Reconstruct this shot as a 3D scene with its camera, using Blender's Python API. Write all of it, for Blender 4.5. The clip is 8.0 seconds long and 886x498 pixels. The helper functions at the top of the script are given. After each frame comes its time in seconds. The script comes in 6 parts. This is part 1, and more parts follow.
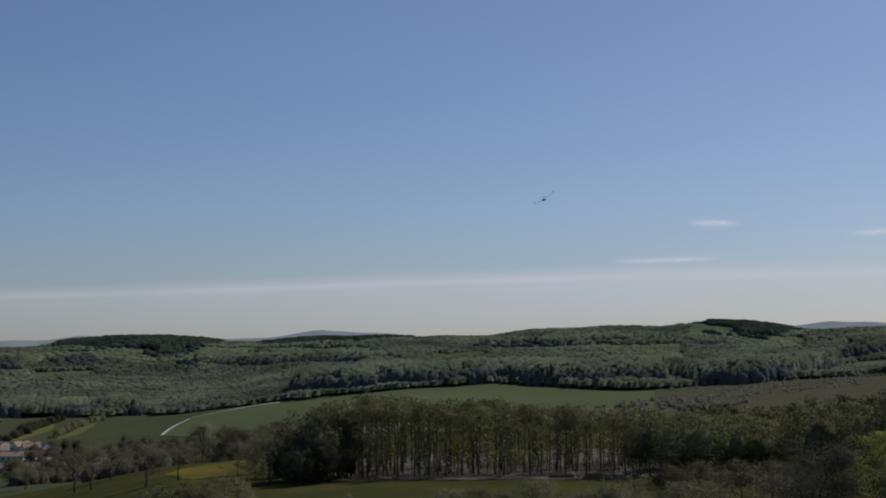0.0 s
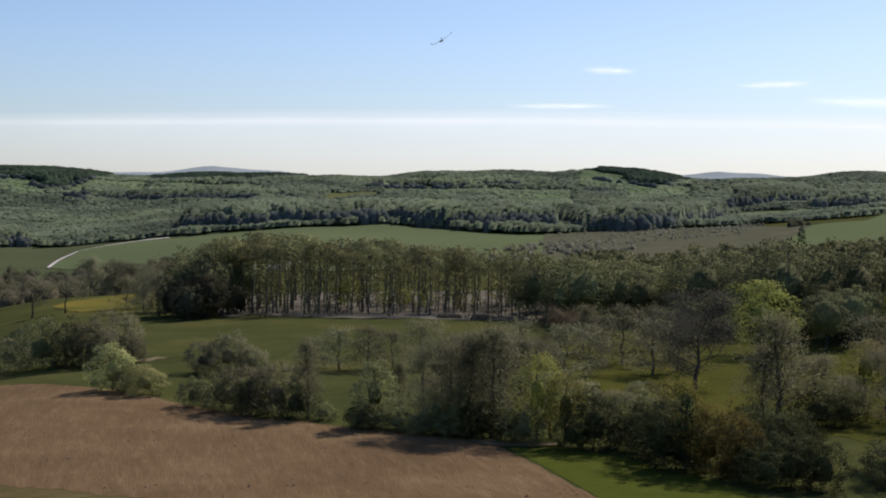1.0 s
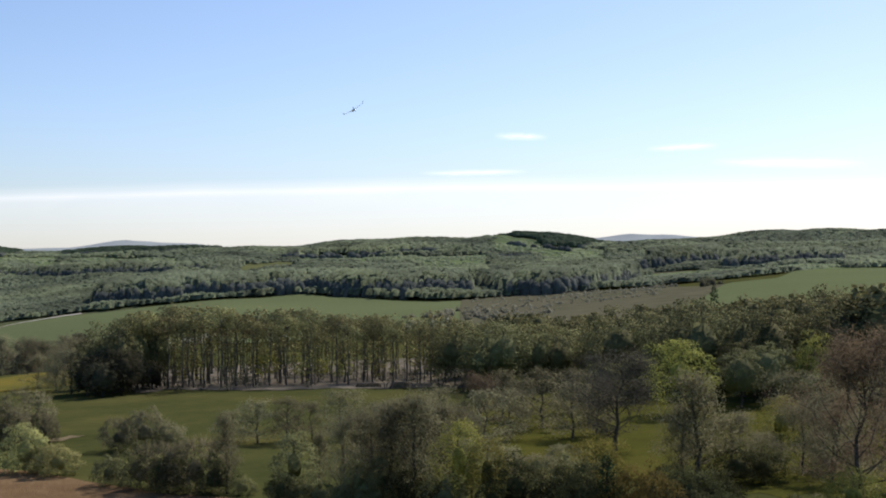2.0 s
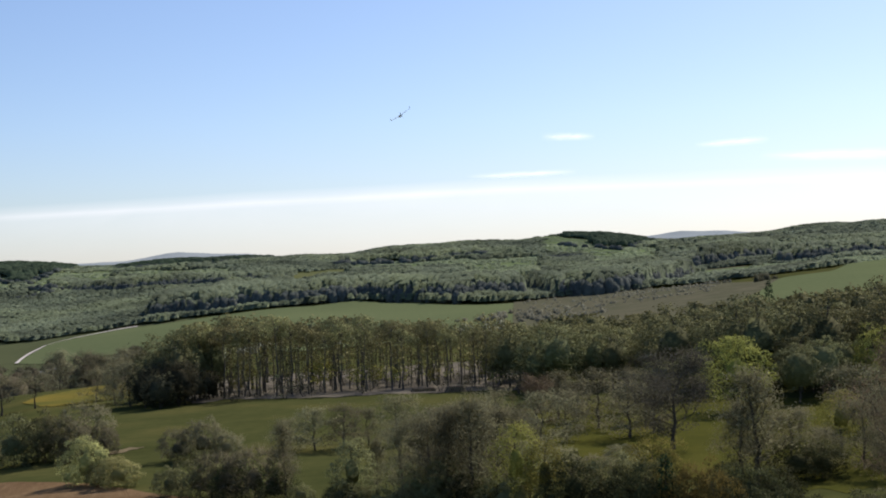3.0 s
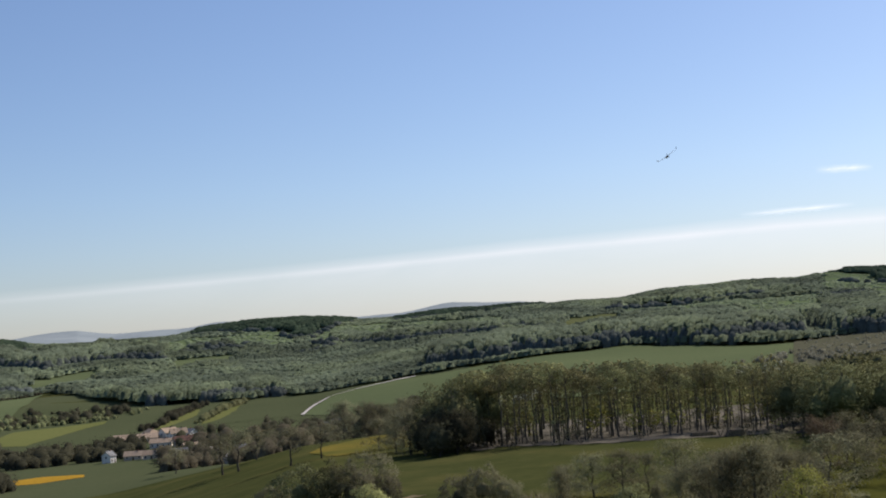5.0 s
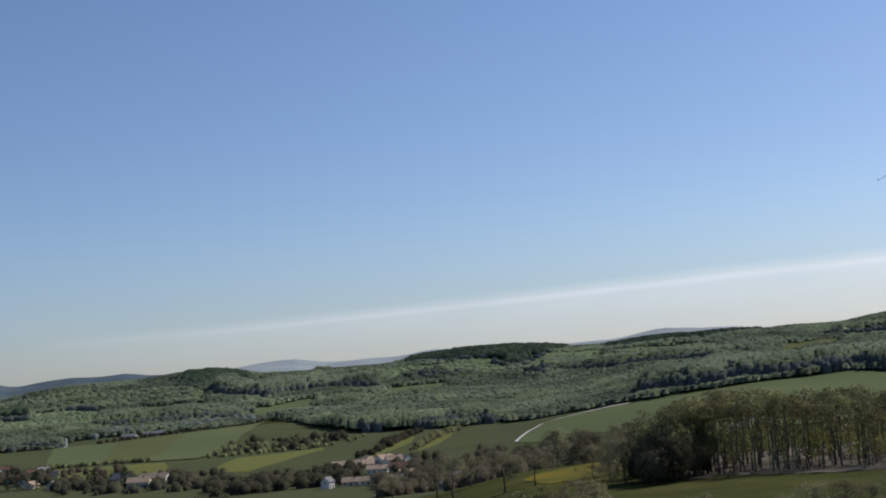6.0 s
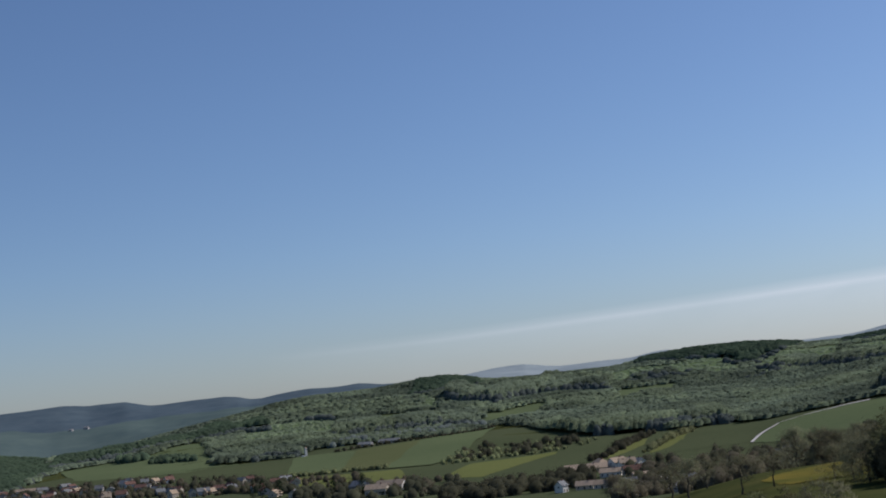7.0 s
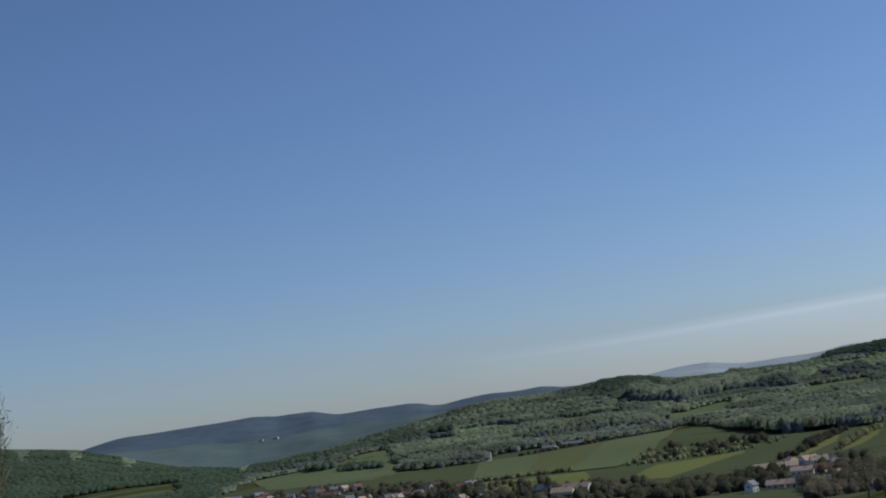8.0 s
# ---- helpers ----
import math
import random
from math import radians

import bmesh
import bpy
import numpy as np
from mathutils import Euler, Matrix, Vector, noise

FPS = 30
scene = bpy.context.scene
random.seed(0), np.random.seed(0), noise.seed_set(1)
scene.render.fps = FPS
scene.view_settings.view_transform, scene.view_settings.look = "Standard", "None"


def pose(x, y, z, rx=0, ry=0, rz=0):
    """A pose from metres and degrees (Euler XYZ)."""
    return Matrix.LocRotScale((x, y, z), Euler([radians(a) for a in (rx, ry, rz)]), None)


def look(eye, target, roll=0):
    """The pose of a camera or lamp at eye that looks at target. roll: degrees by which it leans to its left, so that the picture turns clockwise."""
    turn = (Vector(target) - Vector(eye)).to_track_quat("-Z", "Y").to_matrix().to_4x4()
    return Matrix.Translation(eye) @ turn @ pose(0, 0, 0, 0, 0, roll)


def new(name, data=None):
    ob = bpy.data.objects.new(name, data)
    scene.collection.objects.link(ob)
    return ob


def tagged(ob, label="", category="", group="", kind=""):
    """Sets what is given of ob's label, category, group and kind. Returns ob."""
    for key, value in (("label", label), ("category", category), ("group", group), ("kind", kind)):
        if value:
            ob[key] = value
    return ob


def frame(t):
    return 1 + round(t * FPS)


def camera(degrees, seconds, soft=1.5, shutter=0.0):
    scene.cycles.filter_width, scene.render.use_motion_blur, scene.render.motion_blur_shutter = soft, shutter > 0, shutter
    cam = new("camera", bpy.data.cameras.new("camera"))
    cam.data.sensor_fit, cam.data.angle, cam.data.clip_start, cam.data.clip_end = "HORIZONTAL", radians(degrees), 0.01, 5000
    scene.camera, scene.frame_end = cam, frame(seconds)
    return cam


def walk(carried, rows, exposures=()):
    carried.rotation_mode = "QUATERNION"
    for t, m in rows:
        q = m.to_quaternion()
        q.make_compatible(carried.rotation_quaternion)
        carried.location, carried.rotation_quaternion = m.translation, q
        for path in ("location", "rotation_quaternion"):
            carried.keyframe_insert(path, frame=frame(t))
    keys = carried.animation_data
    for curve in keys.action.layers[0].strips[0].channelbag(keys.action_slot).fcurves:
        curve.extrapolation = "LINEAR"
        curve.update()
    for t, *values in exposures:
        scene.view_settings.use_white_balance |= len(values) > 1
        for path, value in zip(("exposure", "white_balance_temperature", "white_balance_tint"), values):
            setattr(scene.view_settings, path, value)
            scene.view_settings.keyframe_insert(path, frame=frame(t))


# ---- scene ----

# ---------------------------------------------------------------- camera, held by somebody standing on a hillside
EYE = 28.0                       # height of the lens over the near field's level
cam = camera(36.0, 8.0, soft=1.95)
PATH = [
    (0.0, pose(0, 0, EYE, 94.724, 0.499, 4.501)),
    (0.3, pose(0, 0, EYE, 91.822, 0.067, 2.626)),
    (0.5, pose(0, 0, EYE, 89.348, -0.272, 2.340)),
    (1.0, pose(0, 0, EYE, 88.069, -1.038, -0.014)),
    (1.5, pose(0, 0, EYE, 90.197, 0.226, -2.860)),
    (1.7, pose(0, 0, EYE, 90.884, 0.302, -3.651)),
    (2.8, pose(0, 0, EYE, 90.956, 1.690, -2.104)),
    (3.0, pose(0, 0, EYE, 91.115, 2.077, -1.373)),
    (3.5, pose(0, 0, EYE, 91.613, 2.777, 0.669)),
    (4.0, pose(0, 0, EYE, 91.417, 3.563, 2.981)),
    (4.2, pose(0, 0, EYE, 91.553, 3.573, 4.184)),
    (5.3, pose(0, 0, EYE, 94.152, 3.976, 12.483)),
    (5.5, pose(0, 0, EYE, 94.199, 4.027, 14.166)),
    (6.0, pose(0, 0, EYE, 95.363, 4.136, 18.923)),
    (6.5, pose(0, 0, EYE, 96.225, 4.972, 23.895)),
    (7.0, pose(0, 0, EYE, 96.349, 5.648, 28.524)),
    (7.5, pose(0, 0, EYE, 96.625, 5.821, 32.690)),
    (8.0, pose(0, 0, EYE, 97.346, 7.123, 36.178)),
]

EXPOSURES = [(0.0, -1.0), (0.3, -0.75), (0.5, -0.47), (0.8, -0.1), (1.0, -0.1), (1.5, 0.1), (3.0, 0.06), (3.5, 0.04), (4.0, -0.03),
             (5.5, -0.2), (6.0, -0.35), (6.5, -0.5), (7.0, -0.55), (7.5, -0.6), (8.0, -0.64)]
WARMTH = [(0.0, -330), (0.5, -300), (1.2, 0), (2.0, 100), (3.0, 150), (4.0, 200), (5.5, 160), (6.5, 0)]
walk(cam, PATH, [(t, stops, 6620 - 60 * t + float(np.interp(t, *zip(*WARMTH))) - 130 * max(0, t - 5.5), 18.5 - 0.2 * t - 0.6 * max(0, t - 5)) for t, stops in EXPOSURES])

# ---------------------------------------------------------------- daylight: clear sky, sun ahead and to the right
SUN_AZ, SUN_EL = 36.0, 40.0
world = bpy.data.worlds.new("sky")
scene.world = world
world.use_nodes = True
wn = world.node_tree.nodes
sky = wn.new("ShaderNodeTexSky")
sky.sky_type, sky.sun_disc = "NISHITA", False
sky.sun_elevation, sky.sun_rotation = radians(SUN_EL), radians(SUN_AZ)
sky.altitude, sky.air_density, sky.dust_density, sky.ozone_density = 400, 1.0, 0.7, 5.0
wn["Background"].inputs[1].default_value = 0.12
world.node_tree.links.new(sky.outputs[0], wn["Background"].inputs[0])
sun = new("sun", bpy.data.lights.new("sun", "SUN"))
sun.data.energy, sun.data.angle, sun.data.color = 5.0, radians(0.53), (1.0, 0.94, 0.84)
sun_dir = Vector((math.sin(radians(SUN_AZ)) * math.cos(radians(SUN_EL)), math.cos(radians(SUN_AZ)) * math.cos(radians(SUN_EL)), math.sin(radians(SUN_EL))))
sun.matrix_world = look(sun_dir * 300, (0, 0, 0))

# ---------------------------------------------------------------- materials
def nodes_of(name):
    m = bpy.data.materials.new(name)
    m.use_nodes = True
    nt = m.node_tree
    return m, nt, nt.nodes["Principled BSDF"]


def ramp(nt, fac, stops):
    n = nt.nodes.new("ShaderNodeValToRGB")
    while len(n.color_ramp.elements) < len(stops):
        n.color_ramp.elements.new(0.5)
    for e, (p, c) in zip(n.color_ramp.elements, stops):
        e.position, e.color = p, (*c, 1)
    nt.links.new(fac, n.inputs[0])
    return n.outputs[0]


def noise_at(nt, scale, detail=4, rough=0.55, vec=None, distortion=0.0):
    n = nt.nodes.new("ShaderNodeTexNoise")
    n.inputs["Scale"].default_value, n.inputs["Detail"].default_value = scale, detail
    n.inputs["Roughness"].default_value, n.inputs["Distortion"].default_value = rough, distortion
    if vec is None:
        vec = nt.nodes.new("ShaderNodeNewGeometry").outputs["Position"]
    nt.links.new(vec, n.inputs["Vector"])
    return n.outputs["Fac"]


def mix(nt, fac, a, b, mode="MIX"):
    n = nt.nodes.new("ShaderNodeMix")
    n.data_type, n.blend_type = "RGBA", mode
    for sock, v in ((n.inputs[0], fac), (n.inputs[6], a), (n.inputs[7], b)):
        if isinstance(v, (int, float)):
            sock.default_value = v
        elif isinstance(v, tuple):
            sock.default_value = (*v, 1)
        else:
            nt.links.new(v, sock)
    return n.outputs[2]


def bump_on(nt, bsdf, height, strength, distance):
    n = nt.nodes.new("ShaderNodeBump")
    n.inputs["Strength"].default_value, n.inputs["Distance"].default_value = strength, distance
    nt.links.new(height, n.inputs["Height"])
    nt.links.new(n.outputs[0], bsdf.inputs["Normal"])


def land_material(name, broad, fine, fine_mix=0.5, broad_scale=0.012, fine_scale=0.35, rough=0.9, bump=0.4, stretch=None):
    """Ground cover: two colour ramps at two scales, and a fine relief."""
    m, nt, b = nodes_of(name)
    vec = None
    if stretch:
        mp = nt.nodes.new("ShaderNodeMapping")
        nt.links.new(nt.nodes.new("ShaderNodeNewGeometry").outputs["Position"], mp.inputs["Vector"])
        mp.vector_type = "TEXTURE"
        mp.inputs["Rotation"].default_value = (0, 0, radians(stretch[0]))
        mp.inputs["Scale"].default_value = (1, 1 / stretch[1], 1)
        vec = mp.outputs[0]
    c1 = ramp(nt, noise_at(nt, broad_scale, 5, 0.6), broad)
    c2 = ramp(nt, noise_at(nt, fine_scale, 6, 0.65, vec), fine)
    nt.links.new(mix(nt, fine_mix, c1, c2), b.inputs["Base Color"])
    b.inputs["Roughness"].default_value = rough
    b.inputs["Specular IOR Level"].default_value = 0.0
    bump_on(nt, b, noise_at(nt, fine_scale * 4, 5, 0.7, vec), bump, 0.15)
    return m


def leaf_material(name, stops, glow=0.4, rough=0.85, stand=0.02, uneven=(0.8, 1.12), clumpy=0.0):
    """Foliage: each leaf clump and each tree has a shade of its own; light passes through."""
    m, nt, b = nodes_of(name)
    g = nt.nodes.new("ShaderNodeNewGeometry")
    o = nt.nodes.new("ShaderNodeObjectInfo")
    mid = stops[len(stops) // 2][1]
    pick = g.outputs["Random Per Island"]
    a = ramp(nt, pick, [(p, tuple(0.5 * x + 0.5 * y for x, y in zip(c, mid))) for p, c in stops])
    a = mix(nt, 1.0, a, ramp(nt, noise_at(nt, 0.9, 5, 0.65), [(0.35, (0.8,) * 3), (0.65, (1.18,) * 3)]), "MULTIPLY")
    hsv = nt.nodes.new("ShaderNodeHueSaturation")
    for key, lo, hi in (("Hue", 0.482, 0.52), ("Value", 0.68, 1.28)):
        r = nt.nodes.new("ShaderNodeMapRange")
        r.inputs["To Min"].default_value, r.inputs["To Max"].default_value = lo, hi
        nt.links.new(o.outputs["Random"], r.inputs["Value"])
        nt.links.new(r.outputs[0], hsv.inputs[key])
    broad = ramp(nt, noise_at(nt, stand, 3), [(0.35, (uneven[0],) * 3), (0.65, (uneven[1], uneven[1], uneven[1] * 0.95))])
    nt.links.new(mix(nt, 1.0, a, broad, "MULTIPLY"), hsv.inputs["Color"])
    nt.links.new(hsv.outputs[0], b.inputs["Base Color"])
    b.inputs["Roughness"].default_value = rough
    b.inputs["Specular IOR Level"].default_value = 0.02
    t = nt.nodes.new("ShaderNodeBsdfTranslucent")
    if clumpy:                                               # boughs within a far crown
        bump_on(nt, b, noise_at(nt, 0.6, 4, 0.65), clumpy, 2.0)
    nt.links.new(hsv.outputs[0], t.inputs["Color"])
    s = nt.nodes.new("ShaderNodeMixShader")
    s.inputs[0].default_value = glow
    nt.links.new(b.outputs[0], s.inputs[1])
    nt.links.new(t.outputs[0], s.inputs[2])
    nt.links.new(s.outputs[0], nt.nodes["Material Output"].inputs["Surface"])
    return m


def plain_material(name, c1, c2, scale=2.0, rough=0.7, bump=0.15, metal=0.0, dist=0.02):
    m, nt, b = nodes_of(name)
    vec = nt.nodes.new("ShaderNodeTexCoord").outputs["Object"]
    f = noise_at(nt, scale, 5, 0.6, vec)
    o = nt.nodes.new("ShaderNodeObjectInfo")
    c = ramp(nt, f, [(0.35, c1), (0.65, c2)])
    tone = ramp(nt, o.outputs["Random"], [(0.0, (0.85, 0.85, 0.85)), (1.0, (1.1, 1.1, 1.1))])
    nt.links.new(mix(nt, 1.0, c, tone, "MULTIPLY"), b.inputs["Base Color"])
    b.inputs["Roughness"].default_value, b.inputs["Metallic"].default_value = rough, metal
    b.inputs["Specular IOR Level"].default_value = 0.5 if rough < 0.6 else 0.05
    bump_on(nt, b, noise_at(nt, scale * 6, 5, 0.6, vec), bump, dist)
    return m


GRASS = land_material("meadow grass", [(0.3, (0.04, 0.048, 0.0172)), (0.5, (0.064, 0.071, 0.0253)), (0.72, (0.11, 0.1, 0.0356))],
                      [(0.3, (0.03, 0.04, 0.013)), (0.7, (0.077, 0.08, 0.026))], fine_mix=0.4, broad_scale=0.03)
MARGIN = land_material("dry field margin", [(0.3, (0.075, 0.062, 0.026)), (0.7, (0.13, 0.1, 0.046))], [(0.3, (0.05, 0.048, 0.018)), (0.7, (0.16, 0.12, 0.06))])
WEDGE = land_material("young corn", [(0.3, (0.055, 0.07, 0.012)), (0.7, (0.074, 0.086, 0.016))], [(0.3, (0.044, 0.058, 0.01)), (0.7, (0.084, 0.094, 0.02))])
CROP = land_material("crop green", [(0.3, (0.094, 0.122, 0.0575)), (0.7, (0.122, 0.148, 0.069))], [(0.3, (0.086, 0.112, 0.0517)), (0.7, (0.132, 0.155, 0.0759))], broad_scale=0.006)
PASTURE = land_material("pasture", [(0.3, (0.121, 0.139, 0.0446)), (0.7, (0.157, 0.166, 0.058))], [(0.3, (0.108, 0.125, 0.0398)), (0.7, (0.168, 0.171, 0.0628))], broad_scale=0.006)
STRAW = land_material("straw-coloured grass", [(0.3, (0.096, 0.112, 0.046)), (0.7, (0.122, 0.13, 0.0575))], [(0.3, (0.085, 0.1, 0.0414)), (0.7, (0.132, 0.136, 0.0633))], broad_scale=0.006)
CROP_DULL = land_material("dull crop green", [(0.3, (0.064, 0.08, 0.0379)), (0.7, (0.088, 0.102, 0.0506))], [(0.3, (0.058, 0.072, 0.0345)), (0.7, (0.096, 0.105, 0.054))], broad_scale=0.006)
DANDELION = land_material("yellow meadow", [(0.34, (0.06, 0.075, 0.022)), (0.5, (0.12, 0.11, 0.028)), (0.66, (0.19, 0.145, 0.032))], [(0.3, (0.07, 0.08, 0.022)), (0.7, (0.2, 0.16, 0.036))], fine_mix=0.35, broad_scale=0.03)
RAPE = land_material("rape in flower", [(0.3, (0.3, 0.17, 0.02)), (0.7, (0.42, 0.25, 0.03))], [(0.3, (0.2, 0.13, 0.02)), (0.7, (0.45, 0.27, 0.04))])
LITTER = land_material("leaf litter", [(0.3, (0.11, 0.1, 0.075)), (0.7, (0.19, 0.17, 0.13))], [(0.35, (0.06, 0.057, 0.042)), (0.7, (0.25, 0.225, 0.175))], broad_scale=0.06)
SCRUB = land_material("dry scrub", [(0.3, (0.07, 0.078, 0.045)), (0.7, (0.125, 0.115, 0.075))], [(0.3, (0.06, 0.066, 0.04)), (0.7, (0.13, 0.125, 0.082))], broad_scale=0.02, fine_scale=0.08)
WOODLAND = land_material("woodland floor", [(0.3, (0.06, 0.085, 0.045)), (0.7, (0.09, 0.12, 0.06))], [(0.3, (0.055, 0.075, 0.04)), (0.7, (0.1, 0.125, 0.065))], fine_scale=0.06)
YOUNG_FLOOR = land_material("grassy young wood", [(0.3, (0.118, 0.164, 0.0735)), (0.7, (0.147, 0.194, 0.0893))], [(0.3, (0.104, 0.144, 0.063)), (0.7, (0.161, 0.203, 0.0998))], broad_scale=0.01, fine_scale=0.08)
GRAVEL = land_material("pale gravel", [(0.3, (0.52, 0.48, 0.42)), (0.7, (0.62, 0.58, 0.52))], [(0.3, (0.45, 0.42, 0.36)), (0.7, (0.66, 0.62, 0.56))])
SAND = land_material("bare soil", [(0.3, (0.12, 0.1, 0.06)), (0.7, (0.2, 0.16, 0.1))], [(0.3, (0.07, 0.075, 0.035)), (0.7, (0.22, 0.175, 0.11))], fine_scale=0.4)
PLOUGH = land_material("tilled soil", [(0.3, (0.116, 0.076, 0.040)), (0.5, (0.151, 0.100, 0.053)), (0.72, (0.223, 0.157, 0.085))],
                       [(0.32, (0.102, 0.067, 0.036)), (0.52, (0.145, 0.096, 0.052)), (0.78, (0.242, 0.173, 0.100))], fine_mix=0.5, broad_scale=0.06, fine_scale=1.0, bump=0.8, stretch=(12.5, 0.16))
# Yellower grass: sun falling between the trees is put into the colour.
SUNNY = land_material("grass in painted sun", [(0.3, (0.050, 0.056, 0.013)), (0.5, (0.068, 0.072, 0.016)), (0.72, (0.101, 0.090, 0.022))],
                      [(0.3, (0.040, 0.046, 0.012)), (0.7, (0.090, 0.086, 0.022))], fine_mix=0.4, broad_scale=0.03)

BARK = plain_material("bark", (0.055, 0.047, 0.036), (0.105, 0.092, 0.072), 3.0, 0.95, 0.6)
BEECH_BARK = plain_material("beech bark", (0.06, 0.056, 0.047), (0.135, 0.124, 0.104), 0.9, 0.95, 0.4)
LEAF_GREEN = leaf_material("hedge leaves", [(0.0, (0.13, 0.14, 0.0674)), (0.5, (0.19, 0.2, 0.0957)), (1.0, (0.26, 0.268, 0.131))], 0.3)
# Hedge leaves darkened: the shade on these bushes is in the colour.
LEAF_SHADY = leaf_material("hedge leaves in painted shade", [(0.0, (0.0434, 0.0498, 0.0234)), (0.5, (0.0639, 0.0724, 0.0329)), (1.0, (0.0897, 0.1, 0.0446))], 0.3)
LEAF_BROWN = leaf_material("buds and twigs", [(0.0, (0.168, 0.166, 0.0997)), (0.5, (0.23, 0.224, 0.135)), (1.0, (0.297, 0.29, 0.176))], 0.5)
LEAF_SCRUB = leaf_material("scrub twigs", [(0.0, (0.27, 0.28, 0.21)), (0.5, (0.32, 0.33, 0.25)), (1.0, (0.37, 0.38, 0.29))], 0.5)
LEAF_PALE = leaf_material("pale catkins", [(0.0, (0.26, 0.26, 0.11)), (0.5, (0.33, 0.325, 0.14)), (1.0, (0.4, 0.39, 0.18))], 0.45)
LEAF_BRIGHT = leaf_material("fresh leaves", [(0.0, (0.19, 0.2, 0.05)), (0.5, (0.275, 0.28, 0.075)), (1.0, (0.37, 0.365, 0.11))], 0.35)
LEAF_GOLD = leaf_material("golden willow leaves", [(0.0, (0.104, 0.0902, 0.0287)), (0.5, (0.16, 0.135, 0.041)), (1.0, (0.224, 0.193, 0.0656))], 0.45)
LEAF_OLIVE = leaf_material("olive leaves", [(0.0, (0.15, 0.165, 0.0813)), (0.5, (0.22, 0.235, 0.112)), (1.0, (0.3, 0.31, 0.156))], 0.45)
LEAF_OAK = leaf_material("bare oak twigs", [(0.0, (0.0748, 0.072, 0.0574)), (0.5, (0.107, 0.104, 0.0824)), (1.0, (0.15, 0.144, 0.115))], 0.35)
LEAF_RUSSET = leaf_material("russet young leaves", [(0.0, (0.135, 0.102, 0.068)), (0.5, (0.193, 0.147, 0.0978)), (1.0, (0.254, 0.197, 0.133))], 0.45)
LEAF_BEECH = leaf_material("beech leaves", [(0.0, (0.149, 0.153, 0.0713)), (0.5, (0.223, 0.223, 0.102)), (1.0, (0.31, 0.304, 0.143))], 0.22)
LEAF_EDGE = leaf_material("darker wood leaves", [(0.0, (0.113, 0.119, 0.057)), (0.5, (0.169, 0.174, 0.0816)), (1.0, (0.236, 0.237, 0.114))], 0.22)
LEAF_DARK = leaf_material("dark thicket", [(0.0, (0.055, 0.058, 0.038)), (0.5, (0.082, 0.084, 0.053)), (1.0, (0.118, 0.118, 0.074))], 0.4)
LEAF_BELT = leaf_material("belt leaves", [(0.0, (0.0855, 0.088, 0.0559)), (0.5, (0.113, 0.114, 0.0731)), (1.0, (0.144, 0.144, 0.0929))], 0.5)
LEAF_BELT_BROWN = leaf_material("belt twigs", [(0.0, (0.108, 0.095, 0.0654)), (0.5, (0.14, 0.123, 0.086)), (1.0, (0.18, 0.16, 0.112))], 0.5)
NEEDLE = leaf_material("needles", [(0.0, (0.012, 0.025, 0.012)), (0.6, (0.025, 0.045, 0.02)), (1.0, (0.04, 0.06, 0.025))], 0.15)
# Light, grey and young far leaves are paled: haze put into the colour.
LEAF_FAR = leaf_material("hazed spring woods", [(0.0, (0.205, 0.264, 0.161)), (0.5, (0.256, 0.327, 0.199)), (1.0, (0.315, 0.389, 0.237))], 0.3, stand=0.009, uneven=(0.6, 1.3), clumpy=0.6)
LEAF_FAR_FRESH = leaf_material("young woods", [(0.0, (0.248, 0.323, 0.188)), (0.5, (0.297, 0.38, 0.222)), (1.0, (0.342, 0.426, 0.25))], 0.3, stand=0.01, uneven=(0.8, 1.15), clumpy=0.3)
# Darker, bluer leaves for stand fronts: their shade is painted in.
LEAF_FAR_DARK = leaf_material("woods in painted shade", [(0.0, (0.12, 0.143, 0.129)), (0.5, (0.143, 0.166, 0.149)), (1.0, (0.171, 0.194, 0.17))], 0.15, clumpy=0.4)
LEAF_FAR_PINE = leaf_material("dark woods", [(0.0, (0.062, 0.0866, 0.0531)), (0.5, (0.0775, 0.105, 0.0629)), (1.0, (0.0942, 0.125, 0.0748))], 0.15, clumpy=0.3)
LEAF_FAR_GREY = leaf_material("hazed budding woods", [(0.0, (0.168, 0.217, 0.145)), (0.5, (0.209, 0.265, 0.176)), (1.0, (0.256, 0.317, 0.207))], 0.3, stand=0.009, uneven=(0.62, 1.28), clumpy=0.6)
# Backdrop colours carry the blue haze of distance; no air is modelled.
FAR_HILL = land_material("haze-blue distance", [(0.3, (0.260, 0.305, 0.314)), (0.7, (0.305, 0.345, 0.346))], [(0.35, (0.244, 0.286, 0.295)), (0.65, (0.320, 0.361, 0.360))], broad_scale=0.004, fine_scale=0.012, bump=0.0)
FAR_RIDGE = land_material("haze-blue ridge", [(0.3, (0.075, 0.104, 0.125)), (0.7, (0.092, 0.122, 0.14))], [(0.35, (0.062, 0.09, 0.11)), (0.65, (0.104, 0.134, 0.148))], broad_scale=0.004, fine_scale=0.02, bump=0.0)
FAR_VALE = land_material("valley woods with painted haze", [(0.3, (0.085, 0.12, 0.115)), (0.7, (0.105, 0.145, 0.13))], [(0.35, (0.075, 0.105, 0.105)), (0.65, (0.12, 0.155, 0.135))], broad_scale=0.005, fine_scale=0.015, bump=0.0)
BLOSSOM = leaf_material("blossom", [(0.0, (0.3, 0.28, 0.25)), (0.5, (0.42, 0.4, 0.36)), (1.0, (0.55, 0.52, 0.48))], 0.3)


